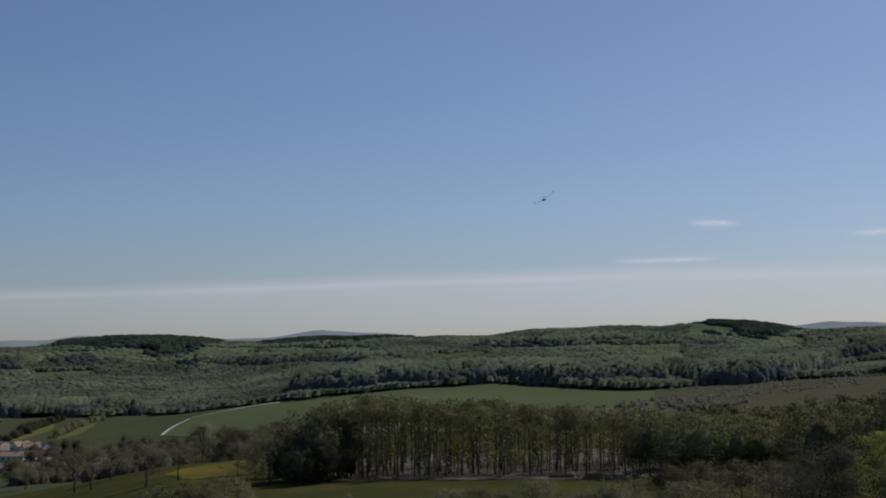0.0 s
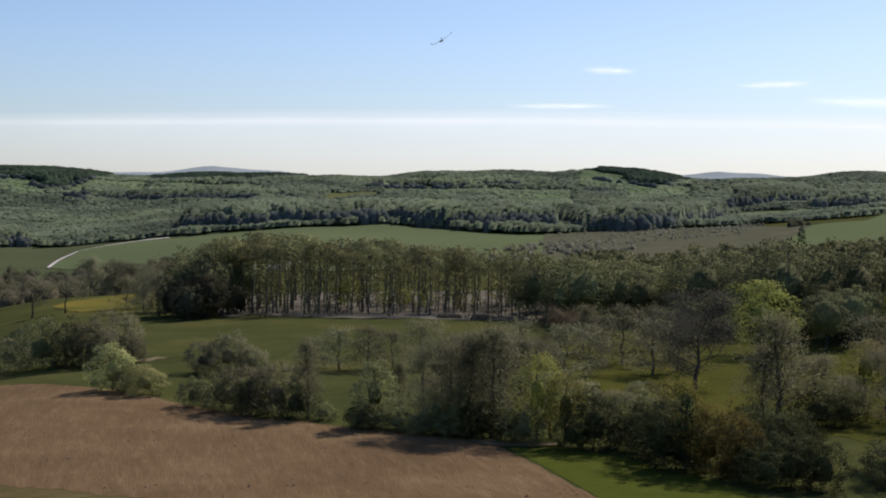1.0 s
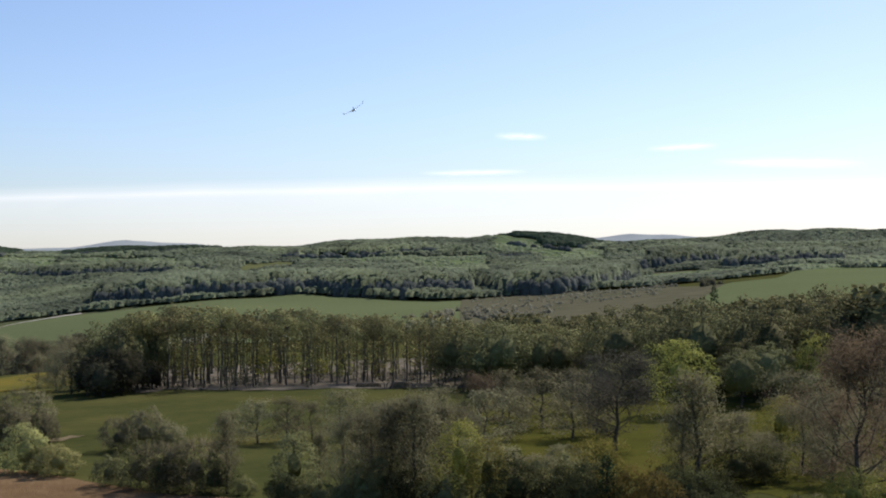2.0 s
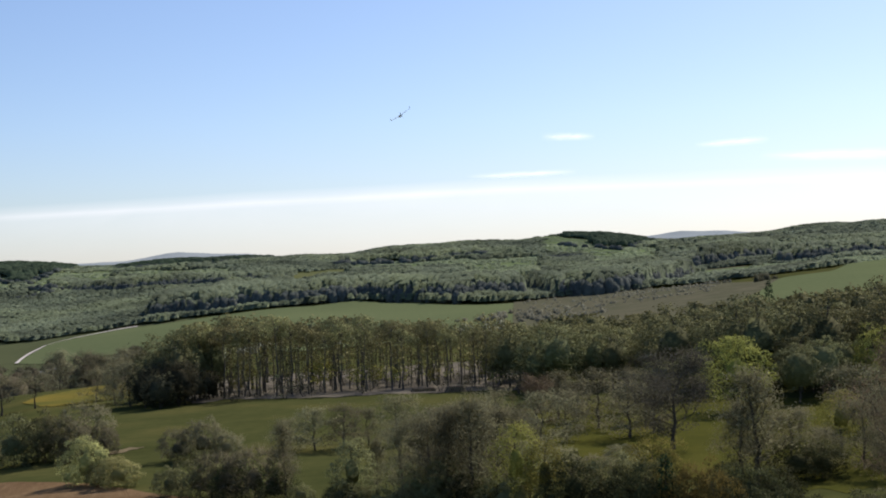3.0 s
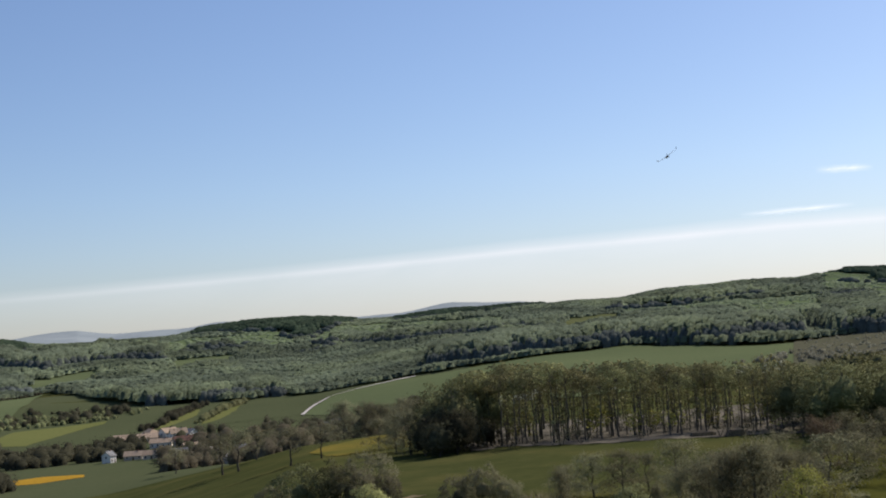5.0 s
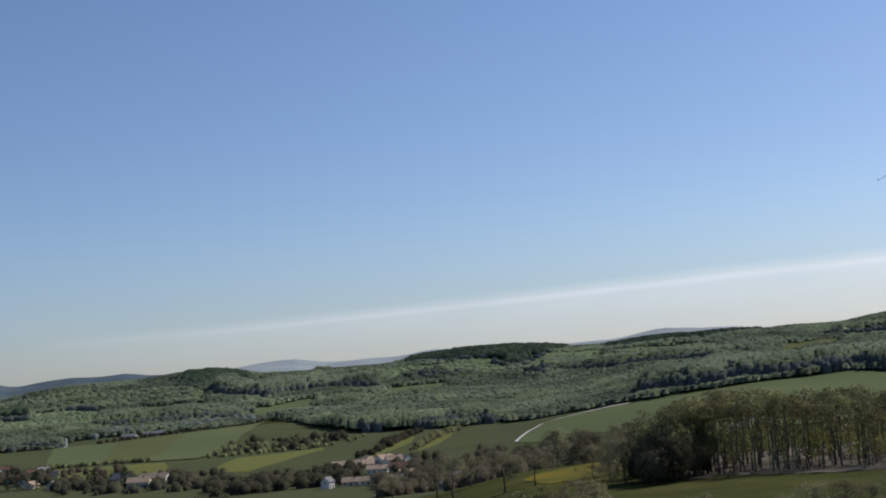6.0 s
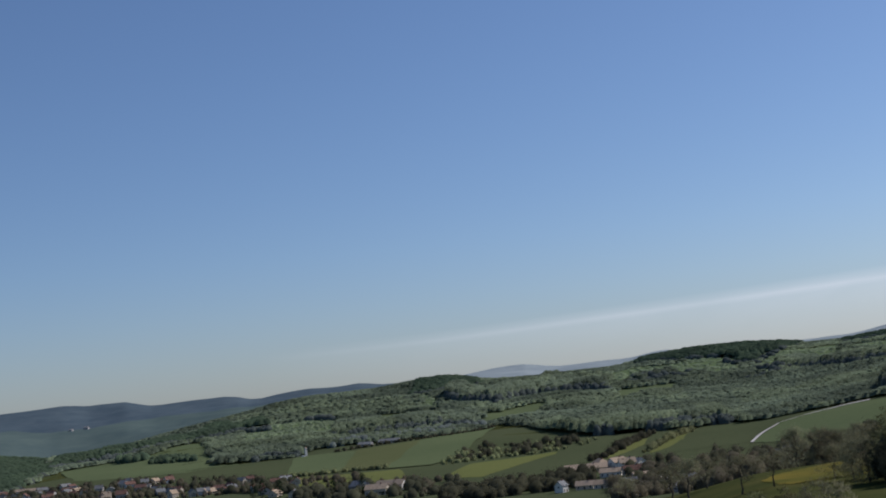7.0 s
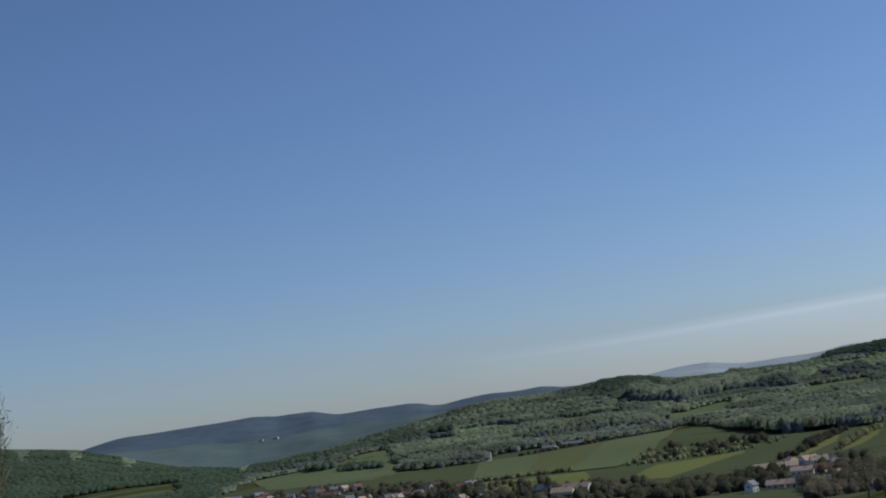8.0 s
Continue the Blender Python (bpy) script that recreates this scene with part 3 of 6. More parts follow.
def grow(rng, h, base=0.3, width=0.35, limbs=12, stems=1, lean=0.04, up=0.5, crook=0.05, thick=0.018, fine=True, top=0.9):
    """A trunk or several stems with limbs and branches. Returns the wood's mesh data and the branch ends."""
    verts, faces, tips = [], [], []
    for s in range(stems):
        ang = rng.uniform(0, 6.283)
        out = (0.0 if stems == 1 else rng.uniform(0.1, 0.32)) + lean
        hs = h * (1 if s == 0 else rng.uniform(0.65, 0.98)) * top
        foot = Vector((math.cos(ang), math.sin(ang), 0)) * (0 if stems == 1 else 0.03 * h)
        pts = []
        for i in range(7):
            t = i / 6
            pts.append(foot + Vector((math.cos(ang) * out * hs * t ** 1.4 + rng.gauss(0, crook * hs * 0.3) * (t > 0), math.sin(ang) * out * hs * t ** 1.4 + rng.gauss(0, crook * hs * 0.3) * (t > 0), hs * t)))
        pts[0].z -= 0.03 * h
        r0 = thick * h / math.sqrt(stems)
        tube(verts, faces, pts, [r0 * (1.25 if i == 0 else 1 - 0.14 * i) for i in range(7)], 6)
        tips.append(pts[-1])
        for l in range(limbs):
            t = base + (0.97 - base) * (l + rng.random()) / limbs
            k = min(int(t * 6), 5)
            p = pts[k].lerp(pts[k + 1], t * 6 - k)
            a = l * 2.399 + rng.uniform(-0.5, 0.5)
            rel = (t - base) / (1 - base)
            reach = width * h * (0.45 + 0.75 * math.sin(math.pi * min(1, 0.18 + 0.82 * rel) ** 0.8)) * rng.uniform(0.65, 1.1) / math.sqrt(stems) ** 0.6
            rise = up * (0.5 + rel)
            d = Vector((math.cos(a), math.sin(a), rise)).normalized()
            q = [p]
            for i in range(3):
                d = (d + Vector((rng.gauss(0, crook * 4), rng.gauss(0, crook * 4), rng.gauss(0.12, crook * 3)))).normalized()
                q.append(q[-1] + d * reach / 3)
            rl = r0 * 0.42 * (1 - 0.6 * t)
            tube(verts, faces, q, [rl, rl * 0.7, rl * 0.45, rl * 0.15], 3)
            tips.append(q[-1])
            if fine:
                for b in range(3):
                    e = q[1].lerp(q[3], rng.random())
                    db = (d + Vector((rng.gauss(0, 0.7), rng.gauss(0, 0.7), rng.gauss(0.25, 0.4)))).normalized()
                    e2 = e + db * reach * rng.uniform(0.3, 0.55)
                    tube(verts, faces, [e, e.lerp(e2, 0.5) + Vector((0, 0, 0.02 * h)), e2], [rl * 0.4, rl * 0.28, rl * 0.08], 3)
                    tips.append(e2)
                    tips.append(e.lerp(e2, 0.6))
    return verts, faces, tips


def leaves(nr, tips, per, spread, size, flat=0.6, long=1.0, droop=0.0, low=0.0):
    """Leaf clumps round the branch ends: small bent quads at all angles."""
    c = np.repeat(np.array([tuple(t) for t in tips]), per, axis=0)
    c = c + nr.normal(0, 1, c.shape) * np.array([spread, spread, spread * flat])
    if low:
        c[:, 2] = np.maximum(c[:, 2], low + nr.random(len(c)) * low)
    n = len(c)
    out = (c - np.repeat(np.array([tuple(t) for t in tips]), per, axis=0)) / spread
    mid = np.array([0, 0, c[:, 2].mean()])
    wide = (c - mid) / (np.abs(c - mid).mean() * 2)
    rounded = 0.5 * out + 0.8 * wide + np.array([0, 0, 0.25])
    if long > 2:                                             # twigs point up and out
        u = nr.normal(0, 1, (n, 3))
        u[:, 2] += droop
        w = np.cross(u, rounded)
    else:                                                    # leaves shingle the outside of each clump
        face = rounded + np.array([0, 0, 0.2 + droop]) + nr.normal(0, 0.45, (n, 3))
        u = np.cross(face, nr.normal(0, 1, (n, 3)))
        w = np.cross(face, u)
    u /= np.linalg.norm(u, axis=1)[:, None]
    w /= np.linalg.norm(w, axis=1)[:, None]
    s = size * nr.uniform(0.6, 1.3, (n, 1))
    v = np.stack([c - u * s * long, c - w * s * 0.62, c + u * s * long, c + w * s * 0.62], 1).reshape(-1, 3)
    f = np.arange(4 * n).reshape(-1, 4)
    return v, f, np.repeat(rounded + nr.normal(0, 0.12, (n, 3)), 4, axis=0)


def domes(points, width, height, nr, sides=10, rings=4, lumpy=0.16, low=-0.1):
    """Lumpy closed crowns, one island each: egg shapes from near the ground to the top."""
    n = len(points)
    ang = np.arange(sides) / sides * 2 * math.pi
    lev = np.sin(np.arange(rings) / rings * math.pi / 2 * 1.06) ** 0.9
    out = np.sqrt(np.maximum(1 - (np.abs(lev - 0.4) / np.where(lev < 0.4, 0.75, 0.62)) ** 2, 0.05))   # bulge by level
    turn = nr.uniform(0, 6.28, (n, 1, 1))
    rad = width[:, None, None] * 0.5 * out[None, :, None] * nr.uniform(1 - lumpy, 1 + lumpy, (n, rings, sides))
    x = points[:, 0, None, None] + rad * np.cos(ang + turn + 0.3 * np.arange(rings)[None, :, None])
    y = points[:, 1, None, None] + rad * np.sin(ang + turn + 0.3 * np.arange(rings)[None, :, None])
    z = points[:, 2, None, None] + height[:, None, None] * (low + (1 - low) * (lev[None, :, None] * 0.97 + nr.normal(0, 0.035, (n, rings, sides))))
    v = np.stack([x, y, z], -1).reshape(n, -1, 3)
    tip = points + np.stack([nr.normal(0, 0.05, n) * width, nr.normal(0, 0.05, n) * width, height * nr.uniform(0.97, 1.04, n)], -1)
    v = np.concatenate([v, tip[:, None, :]], 1)
    k = np.arange(sides)
    quads = np.concatenate([np.stack([j * sides + k, j * sides + (k + 1) % sides, (j + 1) * sides + (k + 1) % sides, (j + 1) * sides + k], -1) for j in range(rings - 1)])
    cap = np.stack([(rings - 1) * sides + k, (rings - 1) * sides + (k + 1) % sides, np.full(sides, rings * sides), np.full(sides, rings * sides)], -1)
    per = v.shape[1]
    base = (np.arange(n) * per)[:, None, None]
    f = [tuple(q) for q in (quads[None] + base).reshape(-1, 4).tolist()] + [tuple(q[:3]) for q in (cap[None] + base).reshape(-1, 4).tolist()]
    return v.reshape(-1, 3), f


KINDS = {}


def keep_kind(key, name, wood, crown, h):
    """A grown tree to plant copies of, with its height and the breadth of its crown."""
    co = np.empty(len(crown.vertices) * 3)
    crown.vertices.foreach_get("co", co)
    across = 2 * float(np.percentile(np.hypot(*co.reshape(-1, 3)[:, :2].T), 84))
    KINDS.setdefault(key, []).append((name, wood, crown, h, across))


def make_kind(key, name, seed, h, leaf, bark, per, spread, size, flat=0.7, long=1.0, droop=0.0, low=0.0, twigs=0, skirt=0, **growth):
    """A tree or bush of open growth: leaves and twigs round the ends of its branches."""
    rng, nr = random.Random(seed), np.random.RandomState(seed)
    v, f, tips = grow(rng, h, **growth)
    for i in range(skirt):                                   # low shoots round the foot
        a, q = rng.uniform(0, 6.283), growth["width"] * h * math.sqrt(rng.random()) * 0.95
        tips.append(Vector((q * math.cos(a), q * math.sin(a), h * rng.uniform(0.05, 0.3))))
    wood = mesh_from("trunk", v, f, bark, True)
    lv, lf, ln = leaves(nr, tips, per, spread, size, flat, long, droop, low)
    if twigs:
        tv, tf, tn = leaves(nr, tips, twigs, spread * 1.1, max(size * 0.28, 0.04), flat, 9.0, 1.2, low)
        lf = np.concatenate([lf, tf + len(lv)])
        lv, ln = np.concatenate([lv, tv]), np.concatenate([ln, tn])
    keep_kind(key, name, wood, round_normals(mesh_from("crown", lv, lf, leaf, True), ln), h)


def make_broad(key, name, seed, h, leaf, bark, base, width, clumps, per, size, thick=0.016, sprays=0, tip=0.0, core=0.74, twigs=0):
    """A closed crown of rounded leaf clumps on a trunk with limbs. tip: how far the crown narrows upwards."""
    rng, nr = random.Random(seed), np.random.RandomState(seed)
    a, mid, c = width * h / 2, h * (1 + base) / 2, h * (1 - base) / 2
    i = np.arange(clumps) + 0.5
    up = 1 - 2 * i / clumps * 0.93
    turn = 2.39996 * i + nr.normal(0, 0.3, clumps)
    flat = np.sqrt(1 - up * up)
    d = np.stack([flat * np.cos(turn), flat * np.sin(turn), up], -1)
    lump = nr.uniform(0.62, 0.98, (clumps, 1)) * (1 + 0.12 * np.sin(3 * turn + seed))[:, None]
    narrow = (1 - tip * (up + 1) / 2)[:, None]
    centre = d * np.array([a, a, c]) * lump * np.concatenate([narrow, narrow, np.ones_like(narrow)], 1) + np.array([0, 0, mid])
    size_c = 0.52 * math.sqrt(4 * math.pi * a * c / clumps) * nr.uniform(0.7, 1.35, clumps)
    if sprays:                                               # leafy shoots down the trunk
        t, q = nr.uniform(0.22, base + 0.1, sprays), nr.uniform(0.1, 0.55, sprays) * a
        ang = nr.uniform(0, 6.283, sprays)
        centre = np.concatenate([centre, np.stack([q * np.cos(ang), q * np.sin(ang), t * h], -1)])
        d = np.concatenate([d, np.stack([np.cos(ang), np.sin(ang), 0.3 + 0 * ang], -1)])
        size_c = np.concatenate([size_c, nr.uniform(0.4, 0.75, sprays) * size_c.mean()])
    n = len(centre) * per
    cc, dd, ss = np.repeat(centre, per, axis=0), np.repeat(d, per, axis=0), np.repeat(size_c, per)[:, None]
    e = nr.normal(0, 1, (n, 3)) + 0.75 * dd + np.array([0, 0, 0.15])
    e /= np.linalg.norm(e, axis=1)[:, None]
    p = cc + e * ss * nr.uniform(0.6, 1.15, (n, 1)) * np.array([1.1, 1.1, 0.8])
    face = e + nr.normal(0, 0.5, (n, 3))
    u = np.cross(face, nr.normal(0, 1, (n, 3)))
    w = np.cross(face, u)
    u, w = (size * nr.uniform(0.55, 1.35, (n, 1)) * k / np.linalg.norm(k, axis=1)[:, None] for k in (u, w))
    lv = np.stack([p - u, p - w * 0.7, p + u, p + w * 0.7], 1).reshape(-1, 3)
    ln = np.repeat(0.7 * e + 0.55 * dd + np.array([0, 0, 0.15]) + nr.normal(0, 0.12, (n, 3)), 4, axis=0)
    if twigs:                                                # bare shoots that point up and out of each clump
        m = len(centre) * twigs
        cc, dd, ss = np.repeat(centre, twigs, axis=0), np.repeat(d, twigs, axis=0), np.repeat(size_c, twigs)[:, None]
        e = 0.7 * nr.normal(0, 1, (m, 3)) + 0.7 * dd + np.array([0, 0, 0.9])
        e /= np.linalg.norm(e, axis=1)[:, None]
        p, q = cc + e * ss * 0.5, cc + e * ss * nr.uniform(1.0, 1.6, (m, 1))
        w = np.cross(e, nr.normal(0, 1, (m, 3)))
        w *= 0.2 * size / np.linalg.norm(w, axis=1)[:, None]
        lv = np.concatenate([lv, np.stack([p - w, p + w, q + w * 0.4, q - w * 0.4], 1).reshape(-1, 3)])
        ln = np.concatenate([ln, np.repeat(0.6 * e + 0.7 * dd, 4, axis=0)])
        n += m
    lf = [tuple(q) for q in np.arange(4 * n).reshape(-1, 4).tolist()]
    if core:                                                 # closed inner shell added to keep light from passing through the crown
        cv, cf = domes(np.array([[0, 0, mid - c * core]]), np.array([2 * a * core * (1 - 0.4 * tip)]), np.array([2 * c * core]), nr, 9, 5, 0.12, 0.0)
        lf += [tuple(k + len(lv) for k in q) for q in cf]
        lv, ln = np.concatenate([lv, cv]), np.concatenate([ln, cv - np.array([0, 0, mid])])
    v, f = [], []
    sway = [Vector((rng.gauss(0, 0.012 * h), rng.gauss(0, 0.012 * h), h * 0.86 * k / 5)) for k in range(6)]
    sway[0] = Vector((0, 0, -0.03 * h))
    tube(v, f, sway, [thick * h * (1.25 if k == 0 else 1 - 0.15 * k) for k in range(6)], 6)
    for k in range(0, len(centre), 3):
        q = Vector(centre[k])
        foot = Vector((0, 0, max(h * base * 0.7, min(h * 0.8, q.z - 0.5 * q.xy.length))))
        tube(v, f, [foot, foot.lerp(q, 0.55) + Vector((0, 0, 0.03 * h)), q], [thick * h * 0.34, thick * h * 0.24, thick * h * 0.06], 3)
    keep_kind(key, name, mesh_from("trunk", v, f, bark, True), round_normals(mesh_from("crown", lv, lf, leaf, True), ln), h)


def plant(key, az, r, h, label, group="", spread=0.0, wide=1.0):
    """spread: the breadth of the crown in metres."""
    rng = random.Random(int(az * 977 + r * 31 + h * 7))
    name, wood, crown, h0, across = KINDS[key][rng.randrange(len(KINDS[key]))]
    ob = new(name)
    part_mesh("trunk", wood, ob)
    part_mesh("crown", crown, ob)
    s = h / h0
    w = spread / across if spread else s * wide
    ob.matrix_basis = Matrix.LocRotScale(spot(az, r) - Vector((0, 0, 0.05)), Euler((0, 0, rng.uniform(0, 6.28))), (w, w, s))
    return tagged(ob, label, "bush" if name == "bush" else "tree", group)


for sd in (1, 2, 3):
    make_broad("bush_green", "bush", sd, 7, LEAF_GREEN, BARK, -0.12, 1.1, 64, 62, 0.138, 0.01, core=0.36, twigs=7)
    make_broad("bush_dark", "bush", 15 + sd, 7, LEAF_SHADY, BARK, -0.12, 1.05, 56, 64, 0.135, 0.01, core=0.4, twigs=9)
    make_broad("bush_brown", "bush", 10 + sd, 7, LEAF_BROWN, BARK, -0.12, 1.05, 60, 52, 0.13, 0.01, core=0.3, twigs=24)
    make_kind("tall_twig", "tree", 20 + sd, 12, LEAF_BROWN, BARK, 30, 0.7, 0.1, limbs=20, base=0.08, width=0.24, up=1.2, twigs=16)
    make_kind("grey_tree", "tree", 110 + sd, 14, LEAF_BROWN, BARK, 44, 0.85, 0.135, limbs=20, base=0.08, width=0.4, up=0.7, twigs=8, skirt=26)
    make_kind("grey_far", "tree", 110 + sd, 14, LEAF_BROWN, BARK, 20, 0.85, 0.19, limbs=20, base=0.08, width=0.4, up=0.7, twigs=4, skirt=26)
    make_broad("bright", "tree", 30 + sd, 12, LEAF_BRIGHT, BARK, 0.06, 0.72, 46, 100, 0.14, core=0.32, tip=0.25)
    make_broad("olive_tree", "tree", 35 + sd, 12, LEAF_OLIVE, BARK, 0.03, 0.6, 70, 70, 0.13, core=0.32, tip=0.45)
    make_broad("green_tree", "tree", 65 + sd, 13, LEAF_GREEN, BARK, 0.16, 0.75, 70, 44, 0.19, core=0.66)
    make_broad("beech", "tree", 40 + sd, 19, LEAF_BEECH, BEECH_BARK, 0.66 + 0.03 * sd, 0.36, 26, 40, 0.19, 0.0125, sprays=3, core=0.0)
    make_broad("beech_edge", "tree", 90 + sd, 18, LEAF_EDGE, BEECH_BARK, 0.1, 0.52, 50, 44, 0.235, 0.013, core=0.55)
    make_broad("deep_beech", "tree", 140 + sd, 18, LEAF_EDGE, BEECH_BARK, 0.42, 0.46, 40, 11, 0.5, 0.013)
for sd in (1, 2):
    make_broad("pale", "bush", 50 + sd, 7, LEAF_PALE, BARK, -0.12, 0.95, 64, 84, 0.115, 0.01, core=0.36, tip=0.2, twigs=8)
    make_broad("gold", "bush", 55 + sd, 7, LEAF_GOLD, BARK, -0.12, 1.05, 60, 66, 0.12, 0.01, core=0.3, twigs=12)
    make_kind("oak", "tree", 60 + sd, 14, LEAF_OAK, BARK, 70, 0.85, 0.11, limbs=22, base=0.16, width=0.5, up=0.4, crook=0.1, thick=0.022, twigs=22)
    make_kind("russet", "tree", 63 + sd, 14, LEAF_RUSSET, BARK, 120, 0.75, 0.095, limbs=24, base=0.1, width=0.45, up=0.5, crook=0.1, thick=0.02, twigs=16)
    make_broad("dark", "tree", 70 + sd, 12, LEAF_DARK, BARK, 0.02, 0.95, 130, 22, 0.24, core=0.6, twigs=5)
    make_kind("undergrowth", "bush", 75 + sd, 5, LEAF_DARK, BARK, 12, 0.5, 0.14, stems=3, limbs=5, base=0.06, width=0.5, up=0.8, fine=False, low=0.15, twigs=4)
    make_kind("orchard", "tree", 80 + sd, 9, LEAF_BROWN, BARK, 14, 0.55, 0.15, limbs=13, base=0.32, width=0.46, up=0.55, thick=0.022, twigs=8)
    make_broad("sapling", "tree", 120 + sd, 8, LEAF_BRIGHT, BEECH_BARK, 0.2, 0.5, 16, 14, 0.26, 0.008, core=0.0)
make_broad("deep_stem", "tree", 145, 18, LEAF_BEECH, BEECH_BARK, 0.7, 0.38, 18, 9, 0.42, 0.012, sprays=2, core=0.0)
make_broad("pole", "tree", 130, 15, LEAF_BEECH, BEECH_BARK, 0.5, 0.2, 10, 12, 0.3, 0.0085, sprays=5, core=0.0)
make_kind("conifer", "tree", 101, 9, NEEDLE, BARK, 26, 0.32, 0.2, limbs=34, base=0.06, width=0.12, up=-0.25, fine=False, droop=-0.6, top=1.0)
make_kind("near_tree", "tree", 151, 12, LEAF_BROWN, BARK, 70, 0.45, 0.06, limbs=28, base=0.16, width=0.3, up=0.8, twigs=40)

# hedge, bushes and trees below the hillside: bearing, distance, height, breadth
HEDGE_GREEN = [(-16.3, 239, 8.0, 10.9), (-15.08, 237, 8.4, 9.8), (-10.19, 182.5, 3.9, 5.0), (-9.03, 178, 5.3, 7.0), (-4.87, 169, 2.3, 3.6), (-2.77, 162, 2.8, 5.2), (-1.74, 161.5, 2.5, 5.2),
               (3.56, 153.5, 4.0, 5.2), (8.4, 151.5, 6.8, 7.0), (7.4, 152.5, 4.6, 5.0), (18.6, 140, 4.5, 6), (-0.6, 158.5, 2.6, 5), (0.6, 157.5, 3.2, 5)]
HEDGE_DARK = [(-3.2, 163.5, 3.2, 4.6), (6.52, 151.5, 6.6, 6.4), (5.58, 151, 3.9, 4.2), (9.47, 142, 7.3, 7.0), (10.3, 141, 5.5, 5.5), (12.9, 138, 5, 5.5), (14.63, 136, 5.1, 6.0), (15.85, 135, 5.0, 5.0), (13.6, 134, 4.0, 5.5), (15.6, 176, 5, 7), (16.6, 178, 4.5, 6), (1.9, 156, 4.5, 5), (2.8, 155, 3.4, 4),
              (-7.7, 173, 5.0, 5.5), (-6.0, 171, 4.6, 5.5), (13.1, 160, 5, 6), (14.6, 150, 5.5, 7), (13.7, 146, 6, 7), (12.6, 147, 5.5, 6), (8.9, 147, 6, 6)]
HEDGE_BROWN = [(-13.52, 244.5, 8.4, 9.6), (-14.3, 236, 7.1, 8.2), (-9.86, 222.5, 4.9, 6.0), (-8.82, 221, 6.6, 7.4), (-7.88, 219.5, 4.5, 5.4), (-8.09, 174.5, 6.1, 6.2), (-6.8, 172, 6.6, 7.4), (-12.9, 240, 5, 6),
               (7.3, 178, 3.2, 6), (8.6, 190, 3.4, 6), (4.6, 176, 5.5, 6), (6.0, 186, 3.4, 6), (-17.6, 242, 6, 7)]
WILLOWS_GOLD = [(9.78, 166.5, 6.8, 8.2), (11.21, 139.5, 7.2, 6.4), (12.25, 137.5, 7.0, 5.8), (9.0, 160, 5, 6)]
PALE_BUSHES = [(-13.51, 201.5, 7.0, 6.5), (-12.26, 195.5, 4.4, 6.0), (-12.95, 199, 3.8, 4.5)]
TWIG_TREES = [(-5.51, 170, 10.0, 3.4), (1.29, 159, 11.8, 5.2), (2.29, 157.5, 13.1, 6.6), (-1.68, 171.5, 7.1, 2.6), (14.05, 174.5, 14.2, 8.6), (13.4, 180, 10, 6), (1.9, 166, 11.5, 6.5), (3.3, 168, 11, 6), (5.97, 261, 9.1, 5.4), (0.2, 168, 9.6, 5)]
GREY_TREES = [(-4.23, 224.5, 6.7, 7.8), (-3.05, 224, 7.1, 7.6), (-0.79, 226, 8.0, 7.8), (-2.0, 228, 6, 6), (-0.62, 160.5, 9.8, 5.2), (0.45, 160, 11.2, 6.6), (7.62, 242.5, 10.0, 10.4), (8.89, 271, 8.4, 7.5), (15.45, 182.5, 8.2, 9), (16.6, 190, 5, 7),
              (9.6, 250, 9, 9), (6.8, 255, 7.5, 8), (18.3, 188, 9, 9), (19.6, 200, 10, 10), (0.9, 215, 7, 8), (2.4, 222, 7, 8), (3.4, 232, 8, 8), (-5.3, 227, 5, 6)]
MORE_GREY = [(1.4, 178, 9, 8), (2.6, 186, 9, 8), (6.3, 224, 8, 7.5), (4.0, 196, 8, 8), (5.2, 208, 9, 9), (8.9, 226, 9, 10), (9.9, 232, 9, 9),
             (17.9, 240, 10, 10), (19.0, 230, 10, 10), (20.3, 245, 11, 11), (21.5, 225, 11, 11), (19.4, 182, 9, 9), (21.6, 175, 10, 10)]
for rows, key, group, label in ((HEDGE_GREEN, "bush_green", "hedge bushes", "dense olive-green hedge bush beside the field"), (HEDGE_DARK, "bush_dark", "hedge bushes", "dark green bush in the hedge, shade painted in"),
                                (HEDGE_BROWN, "bush_brown", "hedge bushes", "brownish twiggy bush with opening buds"), (WILLOWS_GOLD, "gold", "willow bushes", "golden-brown willow bush with young leaves"),
                                (PALE_BUSHES, "pale", "willow bushes", "pale yellowish willow bush in catkin"), (TWIG_TREES, "tall_twig", "twiggy trees", "slender brown tree with bare upright twigs"),
                                (GREY_TREES + MORE_GREY, "grey_tree", "bare trees", "grey-brown tree with opening buds on the meadow")):
    for az, r, h, w in rows:
        plant("grey_far" if key == "grey_tree" and r > 200 else key, az, r, h, label, group, w)
for az, r, h, w in [(4.15, 155.5, 10.5, 5.8), (5.34, 153.5, 8.6, 4.8), (13.36, 268, 15.2, 13.5), (17.4, 209, 8.9, 7.2), (18.76, 296, 15.0, 9.2), (20.2, 150, 6.0, 6)]:
    plant("bright", az, r, h, "tree with fresh bright yellow-green leaves", "fresh green trees", w)
for az, r, h, w in [(-2.72, 163.5, 8.5, 5.4), (4.75, 158, 7.5, 5), (0.95, 157.5, 6.5, 4.4), (-0.1, 158.5, 5.6, 4)]:
    plant("olive_tree", az, r, h, "tree with olive-green young leaves in the hedge", "olive trees", w)
